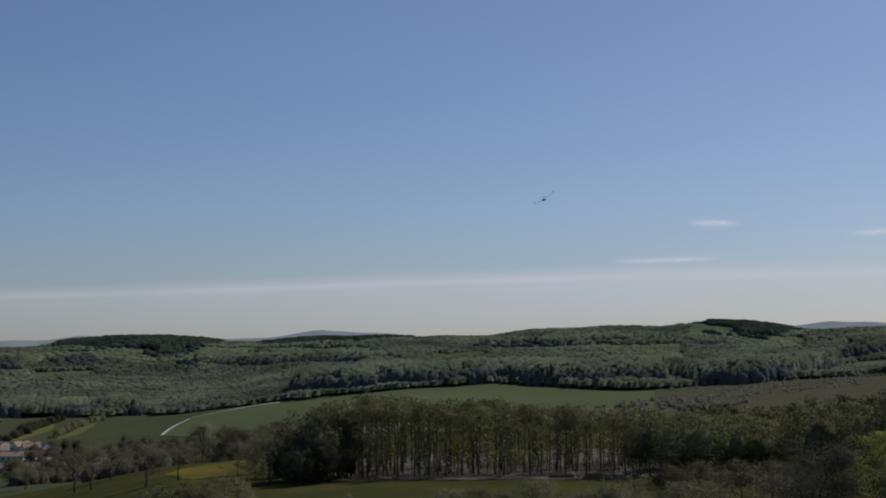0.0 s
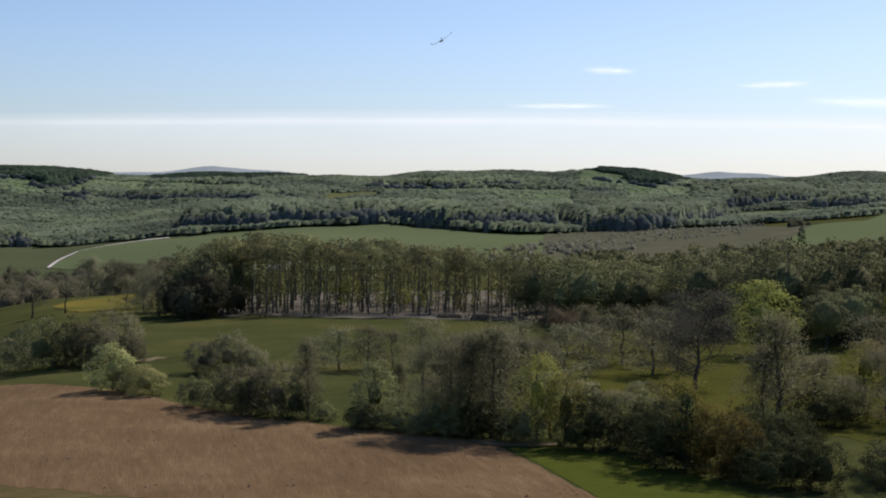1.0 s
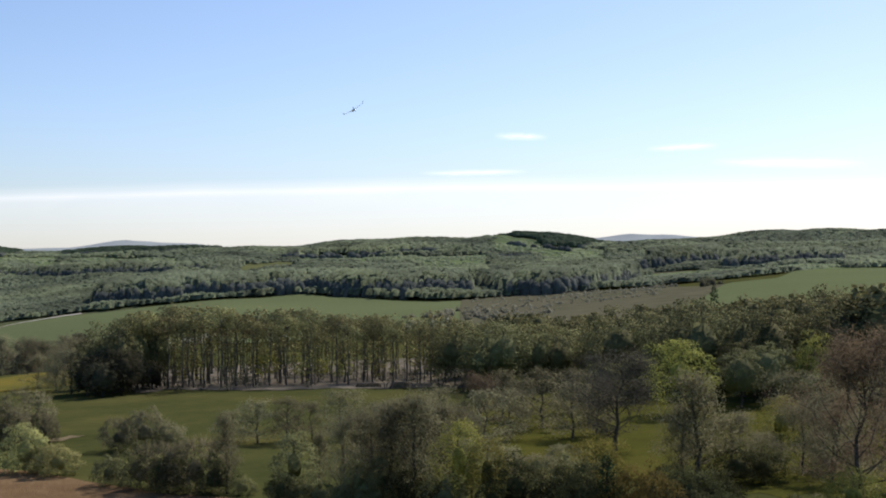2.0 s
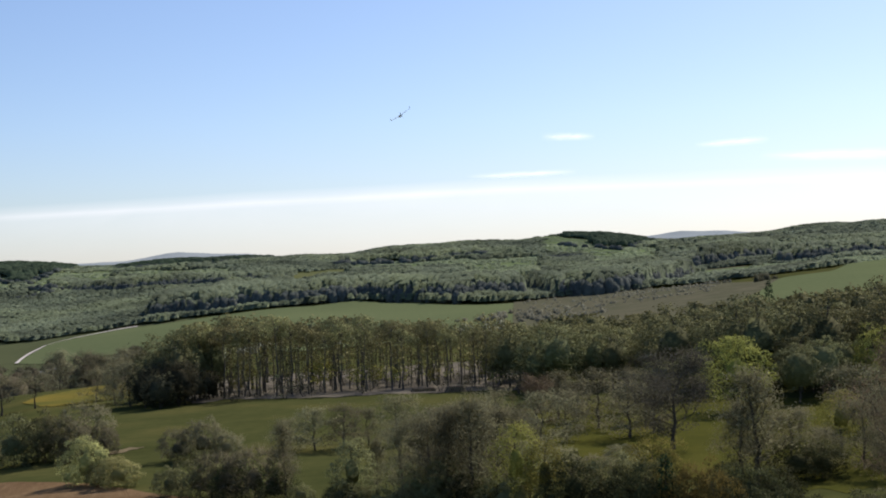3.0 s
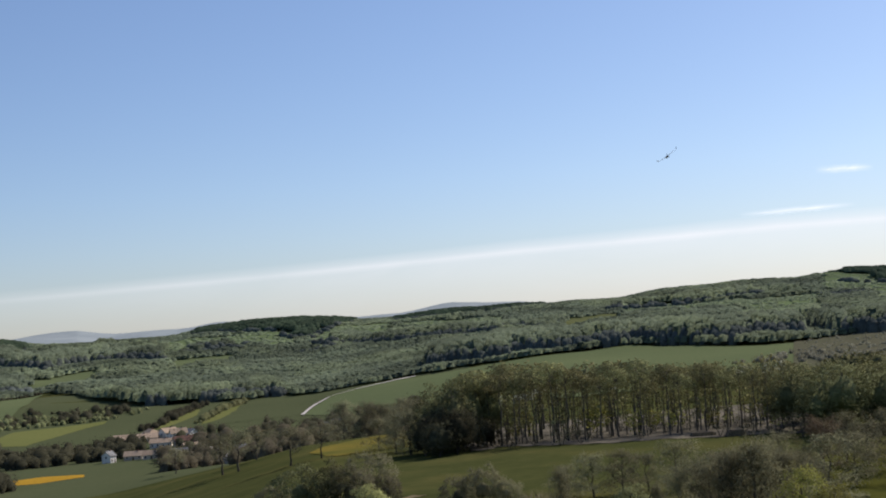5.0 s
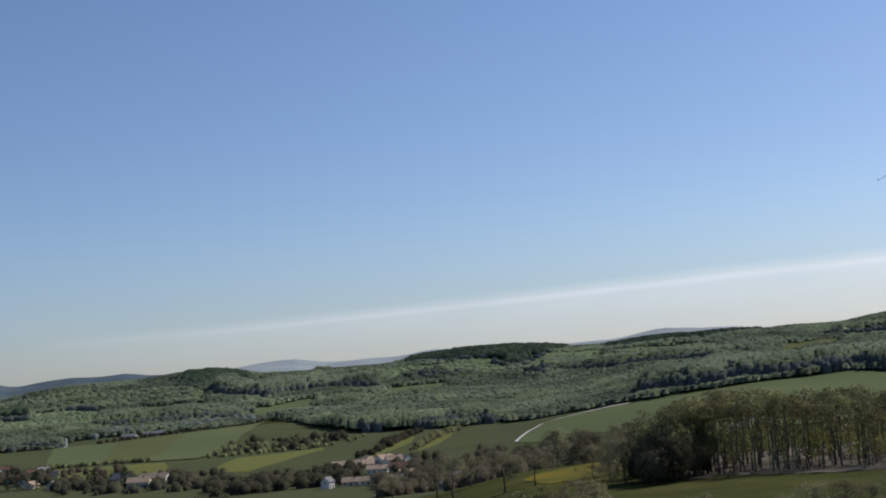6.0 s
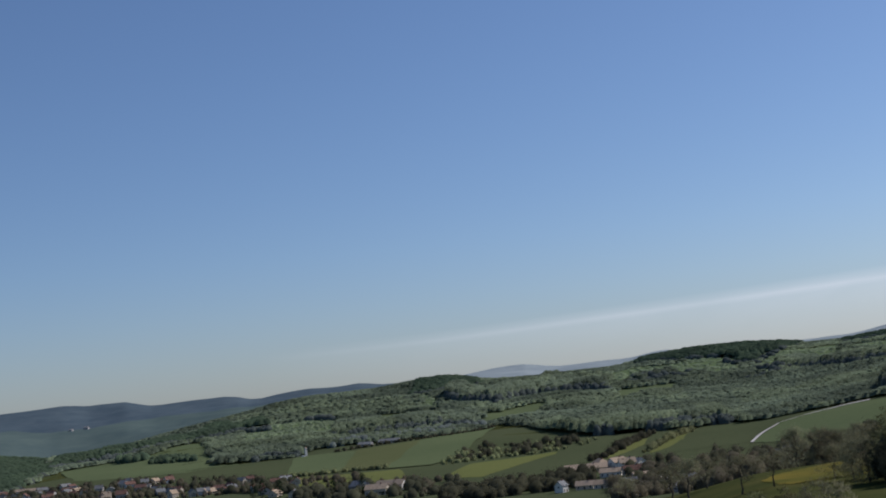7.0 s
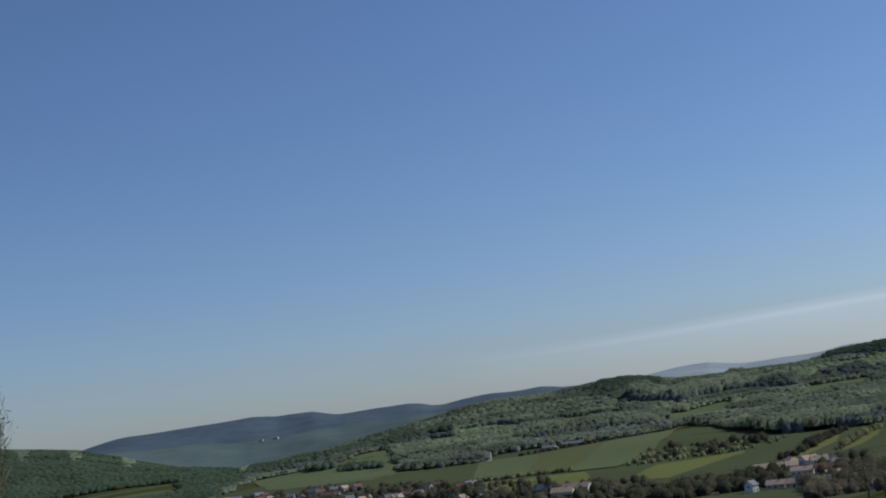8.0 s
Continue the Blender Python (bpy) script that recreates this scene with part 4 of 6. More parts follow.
for az, r, h, w in [(15.81, 283.5, 12.1, 9.4), (16.8, 291.5, 13.1, 9.7), (15.9, 298, 13.5, 10.5), (17.6, 300, 12.8, 9.9), (21.0, 312, 16.5, 12.0), (10.3, 300, 9, 9), (11.6, 298, 10, 9)]:
    plant("green_tree", az, r, h, "round dark green tree before the wood", "round green trees", w)
plant("oak", 10.66, 209.5, 13.7, "spreading bare oak with gnarled dark limbs", "oaks", 14.5)
plant("russet", 20.5, 160, 18.0, "tall reddish-brown oak just coming into leaf", "oaks", 12.5)
plant("russet", 5.03, 235, 8.9, "reddish-brown tree coming into leaf on the meadow", "oaks", 7.2)
plant("conifer", 10.35, 139.2, 8.0, "narrow dark conifer among hedge bushes", "", 2.2)
plant("conifer", 14.78, 660, 13, "single dark spruce standing above the wood")
for az, r, h in [(-36.7, 1090, 13), (-36.3, 1085, 15), (-35.6, 1080, 14), (-32.2, 1020, 16), (-33.4, 1040, 12)]:
    plant("conifer", az, r, h, "dark garden conifer between the houses", "garden conifers", wide=1.3)
for az, r, h in [(-16.73, 393, 10.3), (-15.42, 397, 9.2), (-18.84, 470, 13), (-19.5, 480, 13), (-18.1, 520, 11), (-21.4, 640, 11)]:
    plant("orchard", az, r, h, "round-crowned meadow tree just coming into leaf", "meadow trees", wide=1.3)
plant("near_tree", -55.7, 40, 12.5, "tree with thin brownish young leaves on the hillside", "", 2.4)


# the beech wood
def wood_edge(az):
    return np.interp(az, [-13, -11, -8.5, -6.5, 2, 4.5, 6, 9, 14, 22], [352, 354, 371, 356, 356, 336, 324, 330, 312, 305])


def wood_height(az, depth):
    """The height to which the trees grow, at the edge and deep in the wood."""
    at = [-12, -10.7, -9.4, -7.8, -5, -2.7, -0.3, 1.8, 3.2, 4.4, 6.8, 9.1, 12.6, 15, 17.2, 19.4, 24]
    front = np.interp(az, at, [14, 17.2, 19.6, 21.5, 20.2, 20, 18.2, 17, 15.2, 17.6, 18.4, 17.4, 20.5, 22, 22.8, 24.4, 26])
    back = np.interp(az, at, [11.5, 16, 19.5, 21.8, 19.3, 18.2, 15, 13, 10.5, 13.5, 14.3, 12.4, 15.7, 17.2, 17.6, 19.9, 22])
    return float(front + (back - front) * min(1, depth / 170))


def merged(name, label, rows, category):
    """Trees too deep in the wood to be told apart: one mesh for the stems, one for the crowns."""
    root = new(name)
    for k, part_name in ((1, "trunks"), (2, "crowns")):
        vs, fs, ns, n = [], [], [], 0
        for key, az, r, h, wide in rows:
            q = random.Random(int(az * 977 + r * 31))
            kind = KINDS[key][q.randrange(len(KINDS[key]))]
            me = kind[k]
            co = np.empty(len(me.vertices) * 3)
            me.vertices.foreach_get("co", co)
            a, sc = q.uniform(0, 6.28), h / kind[3]
            co = co.reshape(-1, 3) * np.array([sc * wide, sc * wide, sc])
            turn = np.array([[math.cos(a), math.sin(a), 0], [-math.sin(a), math.cos(a), 0], [0, 0, 1]])
            co = co @ turn + np.array(tuple(spot(az, r)))
            if k == 2:
                nn = np.empty(len(me.vertices) * 3, np.float32)
                me.attributes["custom_normal"].data.foreach_get("vector", nn)
                ns.append(nn.reshape(-1, 3) @ turn)
            vs.append(co), fs.extend([tuple(i + n for i in p.vertices) for p in me.polygons])
            n += len(co)
        me = mesh_from(part_name, np.concatenate(vs), fs, KINDS[rows[0][0]][0][k].materials[0], True)
        part_mesh(part_name, round_normals(me, np.concatenate(ns)) if k == 2 else me, root)
    tagged(root, label, category, kind="stuff")


rng = random.Random(5)
deep = []
for depth0, row_step, gap in [(2, 6, 5.2), (9, 6, 5.4), (16, 7, 5.8), (24, 8, 6.4), (33, 9, 6.8), (44, 10, 7.2), (56, 12, 7.6), (70, 14, 8), (86, 14, 8), (102, 16, 8.5), (120, 18, 9), (140, 20, 9), (162, 20, 9.5), (184, 20, 10)]:
    az = -10.4
    while az < 24:
        closed = az > 2.6 + rng.uniform(-0.7, 0.7)           # the open stand of stems ends here
        az += math.degrees((gap * (1.6 if closed and depth0 < 60 else 1.15 if closed else 1.0)) / 355) * rng.uniform(0.55, 1.45)
        depth = depth0 + rng.uniform(-0.5, 0.5) * row_step
        if depth > np.interp(az, [-10, -8, 1, 6, 12], [60, 110, 110, 150, 200]):
            continue
        r = float(wood_edge(az)) + depth
        h = wood_height(az, depth) * rng.uniform(0.82, 1.03)
        if depth0 > (60 if closed else 30) or az > 21:
            deep.append(("deep_beech" if closed or az < -8.5 else "deep_stem", az, r, h, rng.uniform(0.9, 1.35)))
        elif closed:
            plant("beech_edge", az, r, h * rng.uniform(0.78, 1.02), "full-crowned beech in fresh olive-green leaf at the wood's edge", "beech wood", wide=rng.uniform(1.05, 1.6))
        else:
            plant("beech", az, r, h, "tall slim beech with fresh olive-green crown in the wood", "beech wood", wide=rng.uniform(0.8, 1.3))
for i in range(120):                                         # thin poles between the tall beeches
    az = rng.uniform(-10, 4)
    deep.append(("pole", az, float(wood_edge(az)) + rng.uniform(0, 65), rng.uniform(11, 18), 1.0))
merged("beech_wood", "deep stand of slim beeches with olive-green crowns", [q for q in deep if q[0] != "deep_beech"], "woods")
merged("deep_wood", "closed dark olive-green crowns deep in the wood", [q for q in deep if q[0] == "deep_beech"], "woods")
for i in range(22):
    az = rng.uniform(-8.6, 4)
    plant("sapling", az, float(wood_edge(az)) + rng.uniform(-2, 45), rng.uniform(4, 10), "young beech with bright leaves under the tall trees", "young beeches", wide=rng.uniform(0.8, 1.4))
for i in range(14):                                          # bare trees behind the corner
    plant("grey_far", rng.uniform(-14.6, -12.0), rng.uniform(545, 640), rng.uniform(10, 15), "grey-brown tree with opening buds behind the wood's corner", "bare trees", wide=1.2)
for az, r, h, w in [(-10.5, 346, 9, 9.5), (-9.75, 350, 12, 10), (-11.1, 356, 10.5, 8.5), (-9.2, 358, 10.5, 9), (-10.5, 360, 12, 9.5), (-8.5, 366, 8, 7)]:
    plant("dark", az, r, h, "dark dense tree at the wood's corner", "shady corner", w)
for az, r, h, w in [(-11.7, 366, 11, 9), (-12.3, 388, 10.5, 9), (-11.5, 392, 13.5, 11), (-13.0, 405, 9, 9), (-12.0, 415, 12.5, 10)]:
    plant("grey_far", az, r, h, "grey-brown tree with opening buds beside the dark corner", "bare trees", w)
for az, r, h in [(-10.4, 364, 15.5), (-9.8, 362, 17), (-11.0, 368, 13.5), (-10.5, 372, 17.5), (-9.7, 368, 19), (-9.1, 372, 19.5), (-8.7, 380, 20.5), (-10.9, 385, 16), (-8.2, 376, 17)]:
    plant("beech_edge", az, r, h, "full-crowned beech above the dark corner of the wood", "beech wood", wide=rng.uniform(0.95, 1.2))
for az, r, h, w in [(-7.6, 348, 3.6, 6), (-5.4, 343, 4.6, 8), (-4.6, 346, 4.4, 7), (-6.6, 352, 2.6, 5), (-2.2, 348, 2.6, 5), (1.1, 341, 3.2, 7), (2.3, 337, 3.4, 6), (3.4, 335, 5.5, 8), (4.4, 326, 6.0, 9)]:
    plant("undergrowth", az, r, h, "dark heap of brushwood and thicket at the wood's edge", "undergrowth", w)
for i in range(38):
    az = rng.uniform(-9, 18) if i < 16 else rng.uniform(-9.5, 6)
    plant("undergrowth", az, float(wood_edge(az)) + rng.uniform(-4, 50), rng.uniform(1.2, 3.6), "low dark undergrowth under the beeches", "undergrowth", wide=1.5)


# ---------------------------------------------------------------- far woods, tree belts
def crowns(name, label, points, width, height, material, quads, leaf, seed):
    """Many far crowns in one mesh: a dense heart in a loose shell of leaf tufts."""
    nr = np.random.RandomState(seed)
    v, f = domes(points, width * 0.55, height * 0.75, nr, 6, 3, 0.3)
    mid = np.repeat(points, 19, axis=0) + np.repeat(height, 19)[:, None] * np.array([0, 0, 0.35])
    normals = [(v - mid) / np.repeat(height, 19)[:, None] * 1.1 + np.array([0, 0, 0.5])]
    p, w, h = np.repeat(points, quads, axis=0), np.repeat(width, quads)[:, None], np.repeat(height, quads)[:, None]
    n = len(p)
    d = nr.normal(0, 1, (n, 3))
    d[:, 2] = np.abs(d[:, 2]) - 0.25
    d /= np.linalg.norm(d, axis=1)[:, None]
    lump = 0.82 + 0.18 * np.sin(d[:, :1] * 7 + p[:, :1]) * np.cos(d[:, 1:2] * 6 + p[:, 1:2])
    c = p + np.concatenate([d[:, :2] * w * 0.5, (0.42 + 0.56 * d[:, 2:]) * h], 1) * nr.uniform(0.55, 1.12, (n, 1)) * lump
    u = nr.normal(0, 1, (n, 3))
    q = np.cross(u, nr.normal(0, 1, (n, 3)))
    u, q = (leaf * nr.uniform(0.5, 1.4, (n, 1)) * k / np.linalg.norm(k, axis=1)[:, None] for k in (u, q))
    t = np.stack([c - u, c - q * 0.8, c + u, c + q * 0.8], 1).reshape(-1, 3)
    normals.append(np.repeat(0.6 * d + np.array([0, 0, 0.5]) + nr.normal(0, 0.15, (n, 3)), 4, axis=0))
    m = len(v)
    f += [(m + 4 * i, m + 4 * i + 1, m + 4 * i + 2, m + 4 * i + 3) for i in range(n)]
    me = round_normals(mesh_from(name, np.concatenate([v, t]), f, material, True), np.concatenate(normals))
    return tagged(new(name, me), label, "woods", kind="stuff")


def in_patch(az, r, rect):
    a0, a1, r0, r1 = rect
    return (az > a0) & (az < a1) & (r > r0) & (r < r1)


CLEAR = [(12.0, 14.1, 1400, 1720), (-56, -47.2, 1780, 2120)]
# open fields between the hill woods, and young low woods of fresh light green: (bearing, near edge, far edge) along each
OPEN = [[(-5.0, 1850, 2115), (-2.5, 1945, 2155)], [(-27.0, 1735, 1965), (-24.3, 1860, 2050)], [(-21.4, 1905, 2170), (-18.9, 2030, 2150)], [(-31.4, 1860, 2175), (-28.7, 1920, 2085)]]
YOUNG = [[(-15.4, 2235, 2430), (-12.2, 2290, 2555)], [(-12.0, 2360, 2540), (-7.4, 2150, 2340)], [(-18.7, 2310, 2515), (-16.2, 2230, 2410)], [(-2.5, 2130, 2350), (2.8, 2015, 2200)], [(2.3, 1725, 2205), (5.5, 1730, 2215)],
         [(5.6, 2240, 2640), (7.7, 2220, 2500)], [(7.7, 2000, 2390), (10.4, 1975, 2415)], [(-21.5, 2285, 2550), (-16.5, 2215, 2400)], [(-15.5, 2160, 2290), (-14.6, 2140, 2350)], [(-29.5, 2260, 2500), (-28.7, 2040, 2215)],
         [(12.0, 1400, 1690), (20.0, 1400, 1690)], [(-37.0, 1830, 2200), (-33.0, 1900, 2250)]]
# stands of tall trees: the line of their near edge, depth, height, and what grows there
STANDS = [([(-20.3, 2583), (-18.7, 2514), (-17, 2438), (-16.4, 2325), (-15.5, 2304), (-14.8, 2413), (-13.7, 2634)], 400, 13, "deep"),
          ([(-21, 2224), (-19.3, 2211), (-18.2, 2241)], 60, 17, "dark"),
          ([(-21, 2085), (-19.7, 2100)], 40, 13, "dark"),
          ([(-16.2, 2118), (-14.4, 2153)], 30, 11, "dark"),
          ([(-12.1, 2555), (-10.5, 2562), (-8, 2479), (-5.7, 2600)], 200, 13, "deep"),
          ([(-15.5, 2216), (-13.9, 2157), (-11.7, 2009), (-9.3, 1952), (-7.6, 1872)], 110, 20, "dark"),
          ([(-7.7, 1976), (-6.1, 1869), (-3, 2032)], 60, 16, "grey"),
          ([(-10.8, 1414), (-8.7, 1364), (-6.9, 1366), (-5.6, 1335), (-3.1, 1325), (-2, 1350), (-0.7, 1293), (1.9, 1221), (2.5, 1255), (4.6, 1260)], 190, 25, "dark"),
          ([(-3, 2197), (0.7, 2275), (3, 2273)], 90, 19, "dark"),
          ([(4.8, 1476), (6.2, 1214), (7.9, 1178), (9.8, 1241), (11.8, 1460)], 200, 24, "dark"),
          ([(6.3, 2430), (7.5, 2314), (8.7, 2295), (10, 2528)], 400, 15, "deep"),
          ([(11.9, 1739), (14.1, 1829), (15.1, 1880)], 150, 28, "dark"),
          ([(5.5, 2169), (7.2, 2197)], 30, 10, "dark"),
          ([(15.1, 1700), (20, 1760)], 120, 22, "dark"),
          ([(-44.6, 1904), (-43.1, 1988), (-42, 1974), (-40.9, 2017), (-37.2, 2155), (-35.7, 2134)], 130, 15, "deep"),
          ([(-38.3, 1523), (-37.3, 1525), (-36.1, 1606), (-34.4, 1578)], 80, 13, "dark"),
          ([(-33.3, 1789), (-31.7, 1788), (-30.9, 1787), (-30, 1801), (-28.6, 1808)], 110, 20, "dark"),
          ([(-34.4, 2253), (-33, 2157)], 40, 13, "dark"),
          ([(-28.5, 2243), (-26.3, 2107), (-24.5, 2232), (-21.6, 2139)], 150, 25, "dark"),
          ([(-21.3, 2259), (-18.3, 2203)], 50, 15, "dark"),
          ([(-28.7, 1764), (-27.2, 1726)], 50, 20, "dark"),
          ([(-26.4, 1552), (-25.3, 1446), (-22.6, 1384), (-20.6, 1360), (-18.6, 1384), (-16.9, 1378)], 110, 19, "dark"),
          ([(-29.8, 2380), (-28, 2400), (-26.8, 2500)], 300, 14, "deep"),
          ([(-60, 1500), (-46, 1560), (-44.6, 1850)], 1100, 7, "deep")]


def between(az, r, strip):
    """Whether a place lies within a strip of (bearing, near edge, far edge)."""
    a, lo, hi = zip(*strip)
    return (az > a[0]) & (az < a[-1]) & (r > np.interp(az, a, lo)) & (r < np.interp(az, a, hi))


def canopy(points, width, height, nr, sides, levels, own, skyward, outward):
    """Rounded crowns of a closed canopy, one island each. levels: (share of the height, share of the breadth) upwards.
    own, skyward, outward: how far the leaves face out of their crown, to the sky, and out over the valley."""
    n, rings = len(points), len(levels)
    ang = np.arange(sides) / sides * 2 * math.pi + nr.uniform(0, 6.28, (n, 1, 1)) + 0.5 * np.arange(rings)[None, :, None]
    lev, out = (np.array(q)[None, :, None] for q in zip(*levels))
    rad = width[:, None, None] * 0.5 * out * nr.uniform(0.78, 1.22, (n, rings, sides))
    z = height[:, None, None] * (lev + nr.normal(0, 0.035, (n, rings, sides)) * (lev > 0.2))
    v = np.stack([points[:, 0, None, None] + rad * np.cos(ang), points[:, 1, None, None] + rad * np.sin(ang), points[:, 2, None, None] + z], -1).reshape(n, -1, 3)
    tip = points + np.stack([nr.normal(0, 0.06, n) * width, nr.normal(0, 0.06, n) * width, height], -1)
    v = np.concatenate([v, tip[:, None, :]], 1)
    mid = points + np.stack([0 * height, 0 * height, height * 0.45], -1)
    normal = (v - mid[:, None, :]) / np.stack([width * 0.5, width * 0.5, height * 0.55], -1)[:, None, :]
    valley = -points / np.hypot(points[:, 0], points[:, 1])[:, None] * np.array([1, 1, 0])
    # Shading normals leaned so that stand fronts shade darker and tops lighter.
    normal = own * normal + np.array([0, 0, skyward]) + outward * valley[:, None, :]
    k = np.arange(sides)
    quads = [np.stack([j * sides + k, j * sides + (k + 1) % sides, (j + 1) * sides + (k + 1) % sides, (j + 1) * sides + k], -1) for j in range(rings - 1)]
    cap = np.stack([(rings - 1) * sides + k, (rings - 1) * sides + (k + 1) % sides, np.full(sides, rings * sides)], -1)
    base = (np.arange(n) * v.shape[1])[:, None, None]
    f = [tuple(q) for q in (np.concatenate(quads)[None] + base).reshape(-1, 4).tolist()] + [tuple(q) for q in (cap[None] + base).reshape(-1, 3).tolist()]
    return v.reshape(-1, 3), f, normal.reshape(-1, 3)


ROUND = [(0.34, 1.0), (0.86, 0.72)]
FULL = [(0.02, 1.0), (0.45, 1.06), (0.82, 0.7)]


def hill_woods():
    """Woods over the hills, crown by crown: a jittered planting, with stands, edges and clearings."""
    nr = np.random.RandomState(12)
    cols = []
    for r0, r1, cell in ((1150, 1700, 5.6), (1700, 2200, 7.0), (2200, 2700, 9.2)):
        for r in np.arange(r0, r1, cell * 0.9):
            a = np.arange(-58, 24, math.degrees(cell / r))
            a = a + nr.uniform(-0.45, 0.45, len(a)) * math.degrees(cell / r)
            cols.append(np.stack([a, r + nr.uniform(-0.5, 0.5, len(a)) * cell, np.full(len(a), cell)], -1))
    az, rr, cell = np.concatenate(cols).T
    x, y = rr * np.sin(np.radians(az)), rr * np.cos(np.radians(az))
    waver = 0.12 * np.sin(rr / 23) + 0.08 * np.sin(rr / 9 + az * 7)
    deeper = 4 * np.sin(az * 2.3) + nr.normal(0, 3, len(az))
    edge = np.interp(az + waver, [-58, -46, -44.2, -41.8, -39.9, -38.5, -38.1, -34.8, -34, -32.3, -29.6, -28.3, -26.4, -22.4, -19, -16.5, -13, -8, -6, -4.1, -2.2, -0.8, 1, 4.5, 6.2, 8, 10, 14, 15.5, 17.5, 19.4, 24],
                     [1500, 1560, 1880, 1910, 2030, 2090, 1580, 1580, 1640, 1640, 1640, 1620, 1710, 1385, 1365, 1380, 1345, 1350, 1310, 1315, 1335, 1295, 1230, 1185, 1210, 1180, 1235, 1260, 1250, 1300, 1630, 1700])
    patchy = np.sin(x / 83 + 2 * np.sin(y / 170)) + np.sin(y / 61 + x / 210 + 1) + 0.8 * np.sin(az * 1.9 + y / 90)
    kind = np.where(patchy + nr.normal(0, 0.5, len(az)) < 0.3, 1, 0)      # 0 light, 1 grey, 2 painted shade, 3 dark, 4 young
    high = 7.2 + 1.0 * patchy + 1.0 * np.sin(x / 31) * np.sin(y / 27)
    thin = np.full(len(az), 0.92)                            # share of the places that are taken
    for rail, depth, tall, what in STANDS:
        near = np.interp(az, [p[0] for p in rail], [p[1] for p in rail])
        back = 1.25 * depth * (1 + 0.3 * np.sin(az * 3.1)) * np.clip(2.5 * np.minimum(az - rail[0][0], rail[-1][0] - az), 0.15, 1)
        inside = (az + waver > rail[0][0]) & (az + waver < rail[-1][0]) & (rr + deeper > near) & (rr + deeper < near + back)
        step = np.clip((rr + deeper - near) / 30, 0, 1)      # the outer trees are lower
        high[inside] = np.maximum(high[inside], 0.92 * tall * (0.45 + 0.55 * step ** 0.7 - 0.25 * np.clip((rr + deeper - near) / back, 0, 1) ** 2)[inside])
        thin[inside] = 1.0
        if what == "dark":                                   # broadleaf stand: front in painted shade, green top
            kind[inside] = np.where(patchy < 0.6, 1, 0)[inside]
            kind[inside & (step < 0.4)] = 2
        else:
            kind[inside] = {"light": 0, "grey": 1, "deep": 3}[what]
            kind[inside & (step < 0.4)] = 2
    for strip in YOUNG:
        young = between(az + waver, rr + 12 * np.sin(az * 5) + deeper, strip) & (kind != 2)
        kind[young], thin[young] = 4, 0.5
        high[young] = 2.8
    bare = (rr + deeper < edge) | (nr.random(len(az)) > thin)
    for c in CLEAR:
        bare |= in_patch(az + waver, rr, c)
    for strip in OPEN:
        bare |= between(az + waver, rr + deeper, strip)
    high = high * np.where(kind == 2, nr.uniform(0.9, 1.06, len(az)), nr.uniform(0.82, 1.14, len(az)))
    high[rr > 2500] *= 0.55                                  # stems stand behind the brow
    p = np.stack([x, y, ground_z(x, y)], -1)
    wide = np.maximum(cell * nr.uniform(1.3, 2.0, len(az)) * np.where(kind == 4, 0.8, 1.0), high * nr.uniform(0.45, 0.65, len(az)))
    for k, mat, label in ((0, LEAF_FAR, "light green hazed spring woods over the hills"), (1, LEAF_FAR_GREY, "greyish woods coming into leaf on the hills, paled for haze"),
                          (2, LEAF_FAR_DARK, "wood edges on the hills with shade painted blue-green"), (3, LEAF_FAR_PINE, "dark brownish-green woods on the hill tops"),
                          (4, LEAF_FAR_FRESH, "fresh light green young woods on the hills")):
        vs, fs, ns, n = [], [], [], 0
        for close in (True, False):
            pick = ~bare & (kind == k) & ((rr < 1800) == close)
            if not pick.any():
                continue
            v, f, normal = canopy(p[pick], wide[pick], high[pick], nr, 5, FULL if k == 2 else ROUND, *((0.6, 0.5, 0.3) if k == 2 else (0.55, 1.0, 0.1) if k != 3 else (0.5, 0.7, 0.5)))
            vs.append(v), ns.append(normal), fs.extend([tuple(i + n for i in q) for q in f] if n else f)
            n += len(v)
            m = (4 if k == 2 else 1) if close else 1                            # leaf tufts that break the outline
            c, w, h = np.repeat(p[pick], m, axis=0), np.repeat(wide[pick], m)[:, None], np.repeat(high[pick], m)[:, None]
            d = nr.normal(0, 1, c.shape)
            d[:, 2] = np.abs(d[:, 2])
            d /= np.linalg.norm(d, axis=1)[:, None]
            c = c + d * np.concatenate([w * 0.48, w * 0.48, h * 0.56], 1) + h * np.array([0, 0, 0.42])
            u = nr.normal(0, 1, c.shape)
            q = np.cross(u, nr.normal(0, 1, c.shape))
            u, q = (nr.uniform(0.4, 1.0, (len(c), 1)) * g / np.linalg.norm(g, axis=1)[:, None] for g in (u, q))
            vs.append(np.stack([c - u, c - q, c + u, c + q], 1).reshape(-1, 3))
            fs.extend([tuple(g) for g in (n + np.arange(4 * len(c)).reshape(-1, 4)).tolist()])
            ns.append(np.repeat((0.6 * d - 0.3 * p[pick].repeat(m, axis=0) / rr[pick].repeat(m)[:, None] if k == 2 else 0.6 * d) + np.array([0, 0, 0.5 if k == 2 else 0.8]), 4, axis=0))
            n += 4 * len(c)
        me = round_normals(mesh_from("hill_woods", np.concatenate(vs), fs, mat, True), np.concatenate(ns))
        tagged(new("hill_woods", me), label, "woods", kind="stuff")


hill_woods()
